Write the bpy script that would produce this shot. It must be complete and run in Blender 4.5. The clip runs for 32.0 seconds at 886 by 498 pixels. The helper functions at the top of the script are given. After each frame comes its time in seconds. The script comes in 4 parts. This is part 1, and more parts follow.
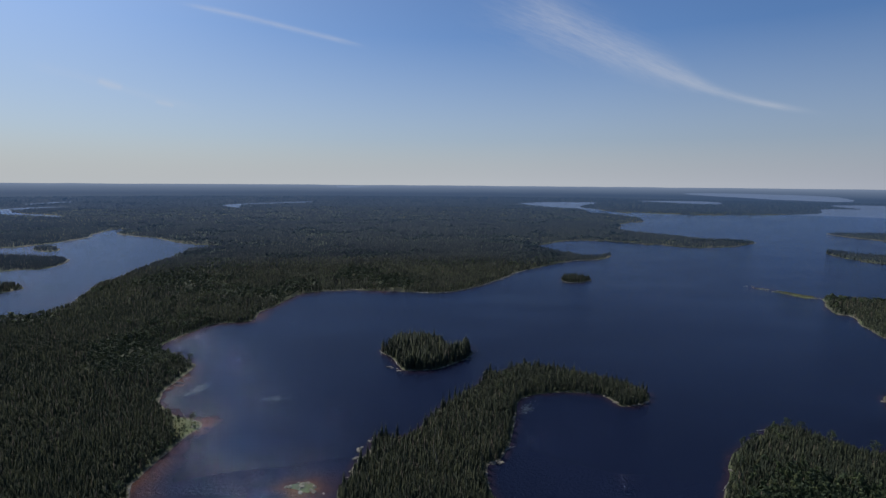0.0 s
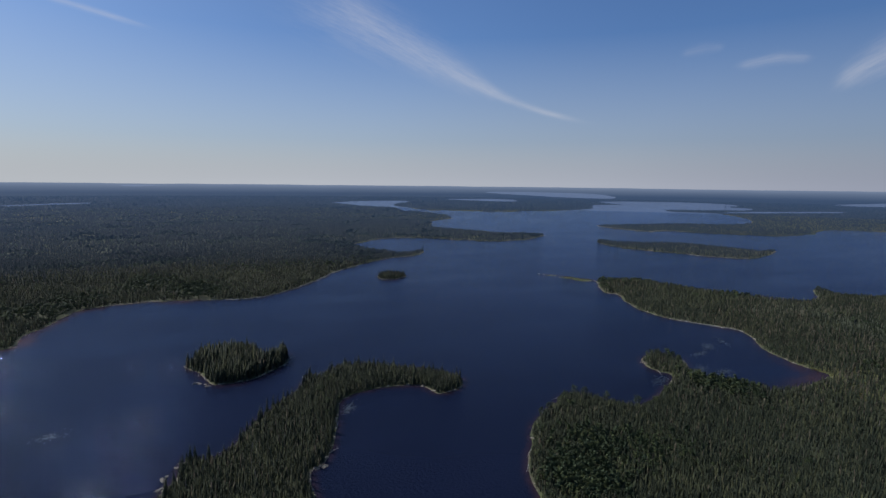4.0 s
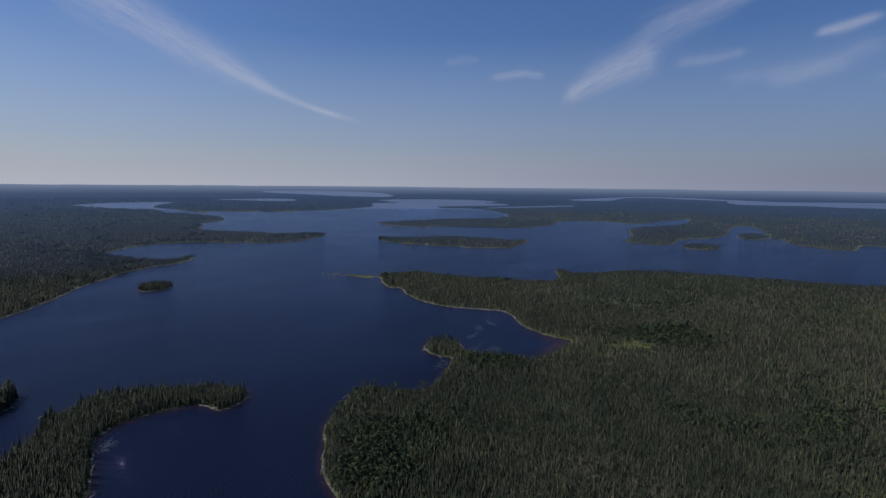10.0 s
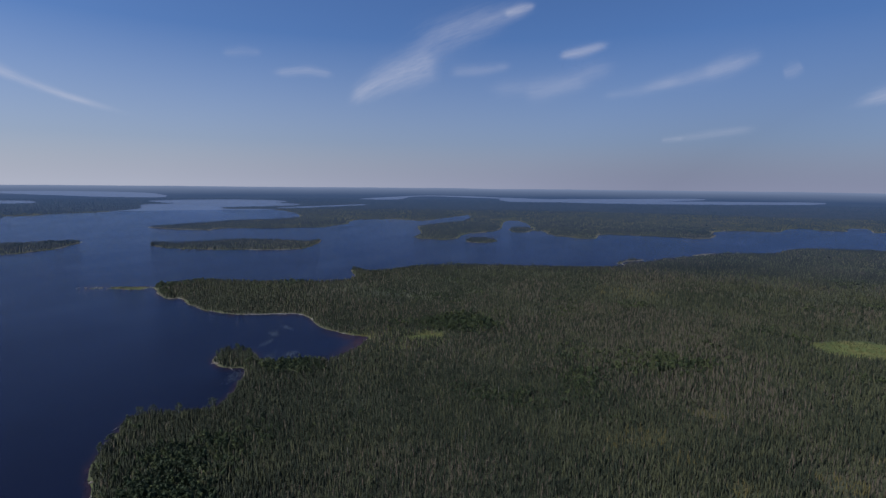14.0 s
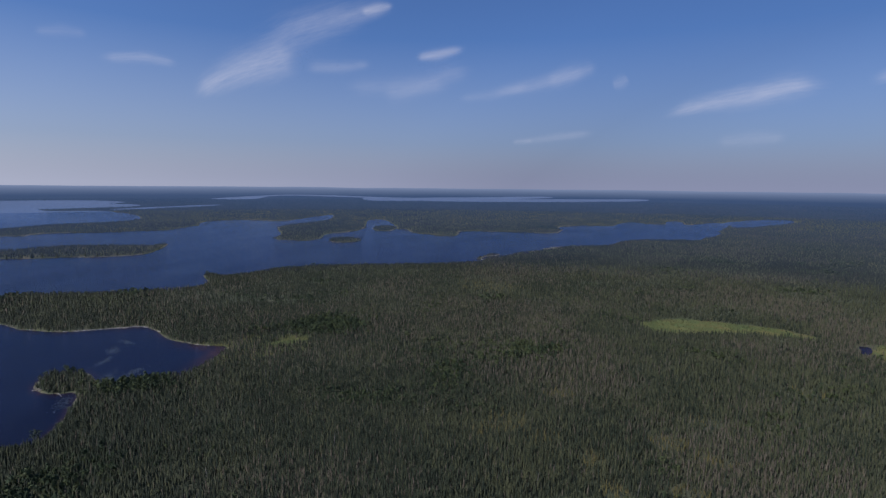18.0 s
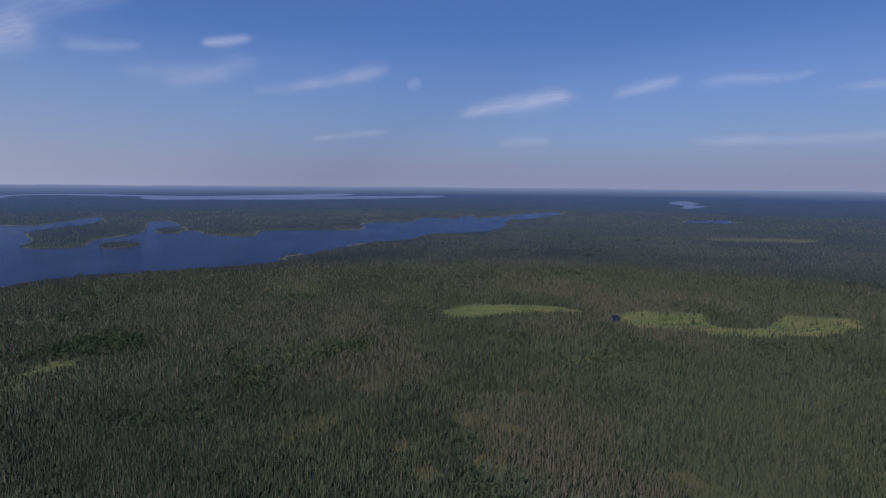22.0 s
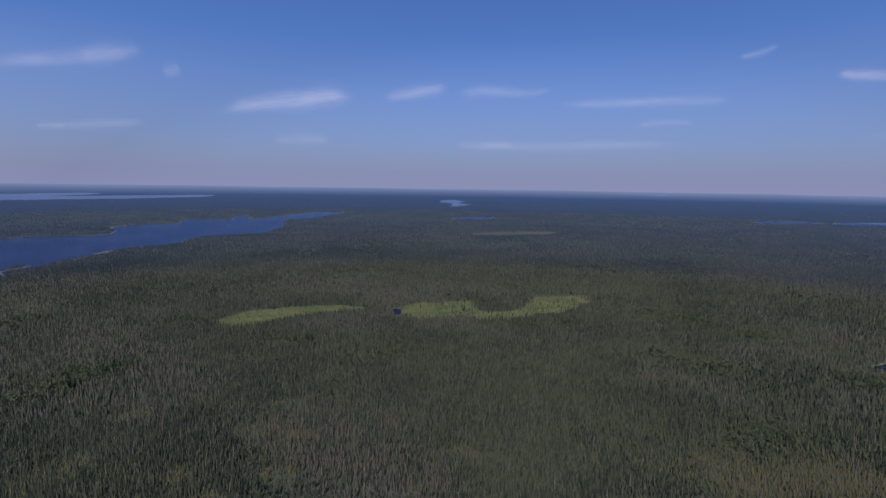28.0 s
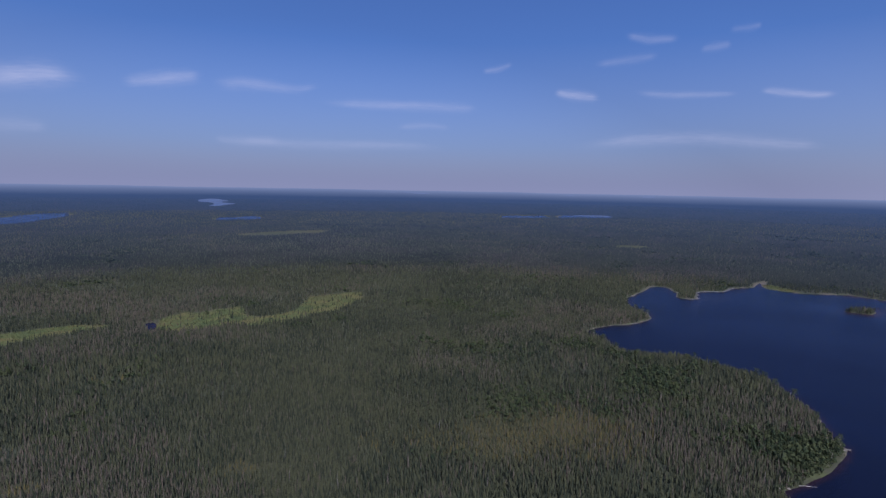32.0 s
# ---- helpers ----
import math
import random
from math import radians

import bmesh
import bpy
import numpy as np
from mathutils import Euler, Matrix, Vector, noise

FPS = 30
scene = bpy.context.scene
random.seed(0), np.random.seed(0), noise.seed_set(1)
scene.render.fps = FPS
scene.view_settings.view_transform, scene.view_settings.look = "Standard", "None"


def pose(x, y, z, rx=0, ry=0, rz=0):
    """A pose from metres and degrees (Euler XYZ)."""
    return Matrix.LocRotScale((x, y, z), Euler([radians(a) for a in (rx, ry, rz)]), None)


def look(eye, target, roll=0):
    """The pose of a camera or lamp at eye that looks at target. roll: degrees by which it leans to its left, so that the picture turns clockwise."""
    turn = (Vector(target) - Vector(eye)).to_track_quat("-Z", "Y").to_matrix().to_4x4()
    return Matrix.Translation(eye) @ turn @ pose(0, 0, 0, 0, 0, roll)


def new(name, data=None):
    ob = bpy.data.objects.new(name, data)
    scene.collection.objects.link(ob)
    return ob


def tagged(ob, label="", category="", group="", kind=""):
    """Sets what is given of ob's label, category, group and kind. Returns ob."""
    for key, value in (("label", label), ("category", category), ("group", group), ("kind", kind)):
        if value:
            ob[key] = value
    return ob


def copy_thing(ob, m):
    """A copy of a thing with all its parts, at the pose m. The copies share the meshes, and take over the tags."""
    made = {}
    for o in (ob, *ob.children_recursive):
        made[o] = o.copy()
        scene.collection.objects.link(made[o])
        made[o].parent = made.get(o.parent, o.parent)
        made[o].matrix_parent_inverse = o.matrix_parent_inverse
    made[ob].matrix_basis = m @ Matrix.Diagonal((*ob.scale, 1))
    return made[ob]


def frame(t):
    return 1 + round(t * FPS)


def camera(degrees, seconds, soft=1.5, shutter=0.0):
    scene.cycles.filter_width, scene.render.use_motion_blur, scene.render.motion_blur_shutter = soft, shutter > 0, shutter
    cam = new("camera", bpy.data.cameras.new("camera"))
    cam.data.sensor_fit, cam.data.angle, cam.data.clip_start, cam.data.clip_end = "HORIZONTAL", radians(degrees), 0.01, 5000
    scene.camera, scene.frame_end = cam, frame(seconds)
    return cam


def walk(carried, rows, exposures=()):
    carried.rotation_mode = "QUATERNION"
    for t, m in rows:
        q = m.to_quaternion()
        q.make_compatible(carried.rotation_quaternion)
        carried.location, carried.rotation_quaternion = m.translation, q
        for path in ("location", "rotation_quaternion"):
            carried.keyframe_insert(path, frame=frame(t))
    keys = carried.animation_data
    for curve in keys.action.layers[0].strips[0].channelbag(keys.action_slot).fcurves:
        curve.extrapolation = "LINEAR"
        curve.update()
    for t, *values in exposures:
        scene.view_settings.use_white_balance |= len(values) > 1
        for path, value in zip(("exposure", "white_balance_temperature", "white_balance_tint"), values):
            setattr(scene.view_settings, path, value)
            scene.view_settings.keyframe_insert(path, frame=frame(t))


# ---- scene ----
cam = camera(79.1, 32.0, soft=1.4)
HEIGHT = 120.0
PATH = [
    (0.0, pose(0, 0, HEIGHT, 82.92, -0.46, 0.00)),
    (0.5, pose(0, 0, HEIGHT, 82.92, -0.50, -2.67)),
    (1.0, pose(0, 0, HEIGHT, 82.96, -0.49, -5.02)),
    (1.5, pose(0, 0, HEIGHT, 82.95, -0.51, -7.12)),
    (2.0, pose(0, 0, HEIGHT, 82.97, -0.44, -9.56)),
    (2.5, pose(0, 0, HEIGHT, 82.96, -0.57, -11.98)),
    (4.5, pose(0, 0, HEIGHT, 83.02, -0.54, -21.89)),
    (5.0, pose(0, 0, HEIGHT, 83.04, -0.51, -24.09)),
    (5.5, pose(0, 0, HEIGHT, 83.05, -0.66, -26.96)),
    (6.0, pose(0, 0, HEIGHT, 83.07, -0.54, -29.82)),
    (6.5, pose(0, 0, HEIGHT, 83.10, -0.67, -31.73)),
    (7.0, pose(0, 0, HEIGHT, 83.10, -0.56, -33.18)),
    (7.5, pose(0, 0, HEIGHT, 83.08, -0.47, -34.66)),
    (8.0, pose(0, 0, HEIGHT, 83.08, -0.50, -36.10)),
    (8.5, pose(0, 0, HEIGHT, 83.09, -0.48, -37.33)),
    (9.0, pose(0, 0, HEIGHT, 83.09, -0.53, -38.61)),
    (9.5, pose(0, 0, HEIGHT, 83.10, -0.61, -40.13)),
    (10.0, pose(0, 0, HEIGHT, 83.10, -0.52, -42.65)),
    (10.5, pose(0, 0, HEIGHT, 83.12, -0.52, -45.88)),
    (11.0, pose(0, 0, HEIGHT, 83.14, -0.57, -49.40)),
    (11.5, pose(0, 0, HEIGHT, 83.14, -0.51, -52.75)),
    (12.0, pose(0, 0, HEIGHT, 83.17, -0.61, -54.82)),
    (12.5, pose(0, 0, HEIGHT, 83.18, -0.60, -57.01)),
    (13.0, pose(0, 0, HEIGHT, 83.19, -0.61, -59.64)),
    (13.5, pose(0, 0, HEIGHT, 83.18, -0.58, -62.23)),
    (14.0, pose(0, 0, HEIGHT, 83.21, -0.56, -64.49)),
    (14.5, pose(0, 0, HEIGHT, 83.20, -0.56, -66.91)),
    (15.0, pose(0, 0, HEIGHT, 83.21, -0.54, -69.22)),
    (15.5, pose(0, 0, HEIGHT, 83.22, -0.58, -71.14)),
    (17.5, pose(0, 0, HEIGHT, 83.24, -0.55, -77.81)),
    (18.0, pose(0, 0, HEIGHT, 83.23, -0.56, -78.98)),
    (18.5, pose(0, 0, HEIGHT, 83.21, -0.51, -79.97)),
    (19.0, pose(0, 0, HEIGHT, 83.23, -0.55, -81.08)),
    (19.5, pose(0, 0, HEIGHT, 83.18, -0.44, -83.22)),
    (20.0, pose(0, 0, HEIGHT, 83.19, -0.43, -85.80)),
    (20.5, pose(0, 0, HEIGHT, 83.18, -0.37, -89.04)),
    (21.0, pose(0, 0, HEIGHT, 83.17, -0.39, -92.78)),
    (21.5, pose(0, 0, HEIGHT, 83.12, -0.42, -96.65)),
    (22.0, pose(0, 0, HEIGHT, 83.11, -0.47, -99.80)),
    (22.5, pose(0, 0, HEIGHT, 83.09, -0.45, -102.70)),
    (23.0, pose(0, 0, HEIGHT, 83.10, -0.41, -105.44)),
    (23.5, pose(0, 0, HEIGHT, 83.11, -0.50, -107.19)),
    (24.0, pose(0, 0, HEIGHT, 83.15, -0.49, -107.99)),
    (24.5, pose(0, 0, HEIGHT, 83.17, -0.54, -108.92)),
    (25.0, pose(0, 0, HEIGHT, 83.23, -0.55, -110.43)),
    (25.5, pose(0, 0, HEIGHT, 83.23, -0.60, -112.39)),
    (27.5, pose(0, 0, HEIGHT, 83.28, -0.84, -120.29)),
    (28.0, pose(0, 0, HEIGHT, 83.28, -0.84, -122.95)),
    (28.5, pose(0, 0, HEIGHT, 83.28, -0.86, -125.79)),
    (29.0, pose(0, 0, HEIGHT, 83.33, -0.95, -128.71)),
    (29.5, pose(0, 0, HEIGHT, 83.36, -0.98, -131.54)),
    (30.0, pose(0, 0, HEIGHT, 83.41, -1.04, -134.74)),
    (30.5, pose(0, 0, HEIGHT, 83.46, -1.11, -137.74)),
    (31.0, pose(0, 0, HEIGHT, 83.50, -1.05, -140.78)),
    (31.5, pose(0, 0, HEIGHT, 83.54, -1.07, -144.10)),
    (32.0, pose(0, 0, HEIGHT, 83.50, -1.08, -147.04)),
]
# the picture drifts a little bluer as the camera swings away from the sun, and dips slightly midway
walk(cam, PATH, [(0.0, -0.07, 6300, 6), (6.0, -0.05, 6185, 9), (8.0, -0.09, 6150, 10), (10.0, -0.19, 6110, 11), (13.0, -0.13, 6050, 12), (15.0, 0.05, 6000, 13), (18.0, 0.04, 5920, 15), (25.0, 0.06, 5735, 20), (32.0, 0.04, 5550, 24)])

# ---- daylight ----
SUN_AZ, SUN_EL = -47.0, 44.0            # azimuth clockwise from +y, degrees
SUN_DIR = Vector((math.sin(radians(SUN_AZ)) * math.cos(radians(SUN_EL)), math.cos(radians(SUN_AZ)) * math.cos(radians(SUN_EL)), math.sin(radians(SUN_EL))))
world = bpy.data.worlds.new("summer_sky")
scene.world = world
world.use_nodes = True
wn = world.node_tree
sky = wn.nodes.new("ShaderNodeTexSky")
sky.sky_type = "NISHITA"
sky.sun_disc = False
sky.sun_elevation = radians(SUN_EL)
sky.sun_rotation = radians(SUN_AZ)
sky.altitude = 300
sky.air_density = 1.0
sky.dust_density = 2.0
sky.ozone_density = 4.0
tint = wn.nodes.new("ShaderNodeMix")
tint.data_type, tint.blend_type = "RGBA", "MULTIPLY"
tint.inputs[0].default_value = 1.0
tint.inputs[7].default_value = (0.79, 0.97, 1.26, 1)
wn.links.new(sky.outputs[0], tint.inputs[6])
# summer haze whitens the lowest sky all the way round
compass = wn.nodes.new("ShaderNodeTexCoord")
parts = wn.nodes.new("ShaderNodeSeparateXYZ")
wn.links.new(compass.outputs["Generated"], parts.inputs[0])
haze_ramp = wn.nodes.new("ShaderNodeValToRGB")
haze_ramp.color_ramp.elements[0].position, haze_ramp.color_ramp.elements[0].color = 0.0, (0.9, 0.9, 0.9, 1)
haze_ramp.color_ramp.elements[1].position, haze_ramp.color_ramp.elements[1].color = 0.25, (0, 0, 0, 1)
mid_stop = haze_ramp.color_ramp.elements.new(0.075)
mid_stop.color = (0.44, 0.44, 0.44, 1)
wn.links.new(parts.outputs["Z"], haze_ramp.inputs["Fac"])
haze = wn.nodes.new("ShaderNodeMix")
haze.data_type = "RGBA"
toward = wn.nodes.new("ShaderNodeVectorMath")
toward.operation = "DOT_PRODUCT"
toward.inputs[1].default_value = SUN_DIR
wn.links.new(compass.outputs["Generated"], toward.inputs[0])
side = wn.nodes.new("ShaderNodeValToRGB")
side.color_ramp.elements[0].position, side.color_ramp.elements[0].color = 0.25, (0.54, 0.57, 0.75, 1)
side.color_ramp.elements[1].position, side.color_ramp.elements[1].color = 0.85, (1.0, 1.01, 1.05, 1)
half_turn = wn.nodes.new("ShaderNodeMath")
half_turn.operation = "MULTIPLY_ADD"
half_turn.inputs[1].default_value = half_turn.inputs[2].default_value = 0.5
wn.links.new(toward.outputs["Value"], half_turn.inputs[0])
wn.links.new(half_turn.outputs[0], side.inputs["Fac"])
bright = wn.nodes.new("ShaderNodeVectorMath")
bright.operation = "SCALE"
bright.inputs["Scale"].default_value = 7.6
wn.links.new(side.outputs["Color"], bright.inputs[0])
wn.links.new(bright.outputs[0], haze.inputs[7])
wn.links.new(haze_ramp.outputs["Color"], haze.inputs[0])
# the clear sky pales a little off to the sun's side and deepens away from it
turned = wn.nodes.new("ShaderNodeValToRGB")
for spot, gain in ((0.21, 0.94), (0.25, 0.89), (0.33, 1.0), (0.42, 1.04), (0.55, 1.11), (0.72, 1.09), (0.9, 0.95)):
    e_stop = turned.color_ramp.elements.new(spot)
    e_stop.color = (gain, gain, gain, 1)
turned.color_ramp.elements.remove(turned.color_ramp.elements[0])
turned.color_ramp.elements.remove(turned.color_ramp.elements[-1])
wn.links.new(half_turn.outputs[0], turned.inputs["Fac"])
swing = wn.nodes.new("ShaderNodeMix")
swing.data_type, swing.blend_type = "RGBA", "MULTIPLY"
swing.inputs[0].default_value = 1.0
wn.links.new(haze.outputs[2], swing.inputs[6])
wn.links.new(turned.outputs["Color"], swing.inputs[7])
wn.links.new(tint.outputs[2], haze.inputs[6])
wn.links.new(swing.outputs[2], wn.nodes["Background"].inputs["Color"])
wn.nodes["Background"].inputs["Strength"].default_value = 0.07
sun = new("sun", bpy.data.lights.new("sun", "SUN"))
sun.data.energy = 3.9
sun.data.angle = radians(0.53)
sun.data.color = (1.0, 0.94, 0.86)
sun.matrix_world = look(SUN_DIR * 3000, (0, 0, 0))

# ---- numbers and noise ----
rng = np.random.default_rng(7)
NEAR_END, FAR_END, FAR_RISE = 2600.0, 4850.0, 90.0


def lift(r):
    """Raises far ground and lakes so their rim fits the camera's view of the horizon."""
    return FAR_RISE * np.clip((r - NEAR_END) / (FAR_END - NEAR_END), 0, None) ** 2


def value_noise(x, y, seed):
    xi, yi = np.floor(x).astype(np.int64), np.floor(y).astype(np.int64)
    fx, fy = x - xi, y - yi
    fx, fy = fx * fx * (3 - 2 * fx), fy * fy * (3 - 2 * fy)

    def lattice(a, b):
        n = (a * 374761393 + b * 668265263 + seed * 974634777) & 0x7FFFFFFF
        n = ((n ^ (n >> 13)) * 1274126177) & 0x7FFFFFFF
        return ((n ^ (n >> 16)) & 0xFFFF) / 65535.0
    top = lattice(xi, yi) * (1 - fx) + lattice(xi + 1, yi) * fx
    low = lattice(xi, yi + 1) * (1 - fx) + lattice(xi + 1, yi + 1) * fx
    return top * (1 - fy) + low * fy


def fractal(x, y, size, seed, octaves=3):
    x, y = np.asarray(x, float), np.asarray(y, float)
    total, gain, norm = 0.0, 1.0, 0.0
    for k in range(octaves):
        total = total + gain * value_noise(x / size * 2 ** k + 17.3 * k, y / size * 2 ** k - 9.1 * k, seed + k)
        norm += gain
        gain *= 0.5
    return total / norm


# ---- shorelines: lakes cut into the land, isles laid into the lakes ----
LAKES, ISLES, MARSHES = {}, {}, {}


def outline(points, wobble=1.0):
    """A smooth closed line through the points with a small natural raggedness."""
    p = np.array(points, float)
    a, b, c, d = np.roll(p, 1, 0), p, np.roll(p, -1, 0), np.roll(p, -2, 0)
    span = np.hypot(*(c - b).T)
    line = []
    for i in range(len(p)):
        n = int(np.clip(span[i] / max(2.5, 0.012 * np.hypot(*p[i])), 2, 14))
        for u in np.arange(n) / n:
            line.append(0.5 * (2 * b[i] + (c[i] - a[i]) * u + (2 * a[i] - 5 * b[i] + 4 * c[i] - d[i]) * u ** 2 + (3 * b[i] - a[i] - 3 * c[i] + d[i]) * u ** 3))
    q = np.array(line)
    r = np.hypot(q[:, 0], q[:, 1])
    amp = wobble * np.clip(0.0065 * r, 1.0, 9.0)
    q[:, 0] += amp * (fractal(q[:, 0], q[:, 1], 14, 3) - 0.5) * 2
    q[:, 1] += amp * (fractal(q[:, 0], q[:, 1], 14, 9) - 0.5) * 2
    big = wobble * np.clip(0.012 * (r - 700), 0, 40)
    q[:, 0] += big * (fractal(q[:, 0], q[:, 1], 90, 5) - 0.5)
    q[:, 1] += big * (fractal(q[:, 0], q[:, 1], 90, 6) - 0.5)
    return q


def lake(name, points):
    LAKES[name] = outline(points)


def isle(name, points):
    ISLES[name] = outline(points, 0.6)


def marsh(name, points):
    MARSHES[name] = (outline(points, 2.0), {"marsh_bay": 0.6, "marsh_south": 0.05}.get(name, 0.004), {"marsh_bay": 0.45, "marsh_spit": 0.4, "clearing_far": 0.1, "clearing_pale": 0.3}.get(name, 1.0))


lake("main_lake_west", [(-119, 191), (-122, 205), (-121, 222), (-119, 244), (-118, 252), (-123, 257), (-137, 264), (-150, 275), (-155, 283), (-159, 302), (-159, 317), (-160, 340), (-168, 346), (-190, 361), (-201, 372), (-204, 392), (-194, 437), (-178, 443), (-163, 454), (-168, 479), (-158, 520), (-152, 561), (-137, 576), (-90, 587), (-8, 575), (30, 599), (60, 641), (85, 682), (125, 748), (199, 822), (249, 843), (273, 871), (288, 913), (240, 879), (185, 986), (188, 1031), (256, 1116), (329, 1122), (410, 1058), (470, 1018), (557, 1029), (635, 1064), (384, 552), (104, 193), (68, 134), (0, 120), (-75, 130)])
lake("main_lake_bay", [(410, 1058), (470, 1018), (557, 1029), (642, 1076), (570, 829), (386, 530), (376, 483), (359, 441), (351, 409), (353, 378), (367, 355), (380, 336), (381, 322), (368, 301), (353, 280), (348, 265), (346, 249), (349, 235), (344, 227), (310, 222), (289, 224), (275, 240), (264, 256), (279, 284), (270, 302), (253, 293), (245, 280), (247, 268), (248, 257), (204, 230), (191, 230), (186, 235), (177, 248), (167, 254), (156, 247), (141, 236), (129, 225), (126, 227), (123, 215), (108, 191), (102, 173), (99, 166), (73, 131), (51, 141), (38, 293), (52, 404), (308, 788)])
lake("main_lake_north", [(504, 1514), (467, 1365), (521, 1264), (571, 1172), (640, 1140), (645, 1075), (449, 653), (404, 576), (405, 563), (461, 540), (483, 480), (521, 418), (557, 395), (632, 442), (627, 421), (621, 406), (680, 377), (665, 392), (719, 355), (761, 272), (800, 166), (831, 101), (894, 101), (1002, 28), (1147, -74), (870, 101), (926, 98), (968, 31), (1076, -10), (1139, -126), (1236, -161), (1293, -219), (1306, -322), (1509, -450), (1607, -468), (1867, -581), (2210, -809), (2092, -650), (1983, -598), (1679, -428), (1493, -193), (1283, -11), (1118, 131), (961, 348), (747, 743), (523, 761), (797, 1216), (773, 1505), (629, 1619)])
lake("main_lake_north_east", [(2016, -608), (1889, -474), (1851, -440), (2036, -470), (2020, -418), (1831, -370), (1918, -285), (1843, -228), (1729, -197), (1660, -42), (1489, -40), (1409, -12), (1402, 75), (1399, 218), (1253, 214), (1301, 323), (1413, 373), (1388, 391), (1542, 443), (1808, 570), (1738, 592), (1539, 535), (1380, 491), (1288, 495), (1201, 522), (1075, 489), (1064, 580), (1115, 631), (1321, 703), (1379, 776), (1360, 917), (1317, 921), (1195, 960), (1094, 1039), (1009, 1142), (812, 968), (756, 859), (642, 553), (882, 319), (1016, 119), (1215, -11), (1421, -184), (1525, -375)])
lake("main_lake_far", [(511, 1536), (563, 1645), (646, 1732), (689, 1887), (660, 2101), (723, 2375), (863, 2221), (1148, 2123), (1572, 2270), (1853, 2589), (2044, 2384), (1839, 1997), (1922, 1854), (1804, 1595), (1507, 1294), (1233, 1338), (1005, 1342), (945, 1306), (975, 1100), (1079, 998), (1193, 948), (1389, 961), (1397, 858), (1303, 703), (1065, 594), (649, 701), (470, 786), (659, 1131), (598, 1227), (546, 1324)])
lake("channel", [(1486, 1048), (1620, 970), (1599, 851), (1755, 839), (2016, 849), (1720, 730), (1482, 744), (1363, 750), (1320, 823), (1317, 904)])
lake("west_lake", [(-375, 446), (-358, 461), (-357, 483), (-362, 518), (-396, 605), (-392, 630), (-412, 712), (-420, 819), (-437, 930), (-399, 974), (-451, 1006), (-486, 1013), (-585, 1098), (-685, 1161), (-736, 1209), (-750, 1295), (-799, 1275), (-746, 1131), (-734, 1014), (-749, 950), (-768, 924), (-843, 860), (-811, 731), (-514, 457), (-406, 407)])
lake("east_lake", [(139, -443), (128, -475), (113, -496), (105, -521), (111, -547), (130, -565), (146, -609), (143, -648), (142, -700), (129, -720), (110, -688), (99, -654), (81, -661), (87, -706), (62, -726), (58, -757), (35, -785), (24, -847), (22, -796), (-13, -776), (-36, -786), (-65, -800), (-100, -790), (-153, -787), (-149, -558), (-81, -306), (-47, -271), (-34, -216), (-8, -244), (-13, -258), (-21, -274), (-28, -293), (-31, -306), (-28, -318), (-25, -331), (-14, -363), (4, -397), (31, -405), (61, -414), (94, -403), (118, -428)])
lake("marsh_pond", [(453, -236), (433, -230), (432, -234), (451, -243), (455, -240)])
lake("far_river_a", [(-1599, 1801), (-1473, 1786), (-1206, 1676), (-1281, 1780), (-1474, 1884), (-1644, 2048), (-1593, 2320), (-1717, 2290), (-1740, 2112), (-1764, 1988)])
lake("far_river_b", [(-1871, 2428), (-1830, 2635), (-1885, 2714), (-1927, 2502)])
lake("far_lake_c", [(-1038, 2542), (-858, 2307), (-984, 2665), (-724, 2953), (-782, 3057), (-1054, 2761)])
lake("far_lake_d", [(435, 3039), (546, 2666), (643, 2517), (610, 2164), (718, 2323), (714, 2792), (907, 3154), (660, 3214)])
lake("far_lake_e", [(1175, 3319), (1348, 3085), (1507, 2970), (1613, 3180), (1442, 3300)])
lake("far_lake_f", [(2040, 2820), (2029, 2391), (2488, 2225), (2572, 2485), (2328, 2745)])
lake("far_lake_g", [(1766, 3927), (1975, 3478), (2300, 3078), (2465, 3446), (2092, 3871)])
lake("far_lake_h", [(3086, 2096), (3140, 1856), (3574, 1868), (3642, 1154), (3449, 732), (3550, 117), (3782, -588), (3962, -615), (3860, 129), (3740, 985), (3677, 1825)])
lake("far_lake_i", [(1994, 1812), (2503, 1700), (2600, 1766), (2157, 1894)])
lake("far_lake_j", [(3399, 1170), (3384, 946), (3673, 569), (3977, 30), (4142, 31), (3927, 607), (3705, 1034), (3657, 1257)])
lake("far_lake_k", [(1868, 2180), (2244, 1970), (2418, 2123), (2218, 2467)])
lake("far_lake_l", [(1591, -1080), (1543, -1214), (1692, -1316), (1701, -1172)])
lake("far_lake_m", [(2944, -1884), (2769, -1864), (2528, -1687), (2557, -1780), (2676, -1952), (2803, -1938), (2934, -2074), (3111, -2093), (3083, -2005)])
lake("far_lake_n", [(1770, -558), (1860, -668), (2160, -897), (2256, -829), (2084, -659)])
lake("far_lake_o", [(1012, -2015), (880, -2183), (972, -2356), (1078, -2215)])
lake("far_lake_p", [(842, -2231), (675, -2374), (761, -2626), (898, -2454)])
isle("mid_island", [(680, 947), (668, 890), (672, 822), (707, 764), (734, 704), (778, 664), (850, 686), (938, 741), (897, 739), (877, 810), (822, 890), (729, 931), (713, 972)])
isle("low_islet", [(1079, 460), (1044, 430), (1069, 396), (1110, 397), (1145, 431), (1122, 463)])
isle("round_islet", [(1423, 478), (1326, 419), (1385, 403), (1480, 424), (1509, 476)])
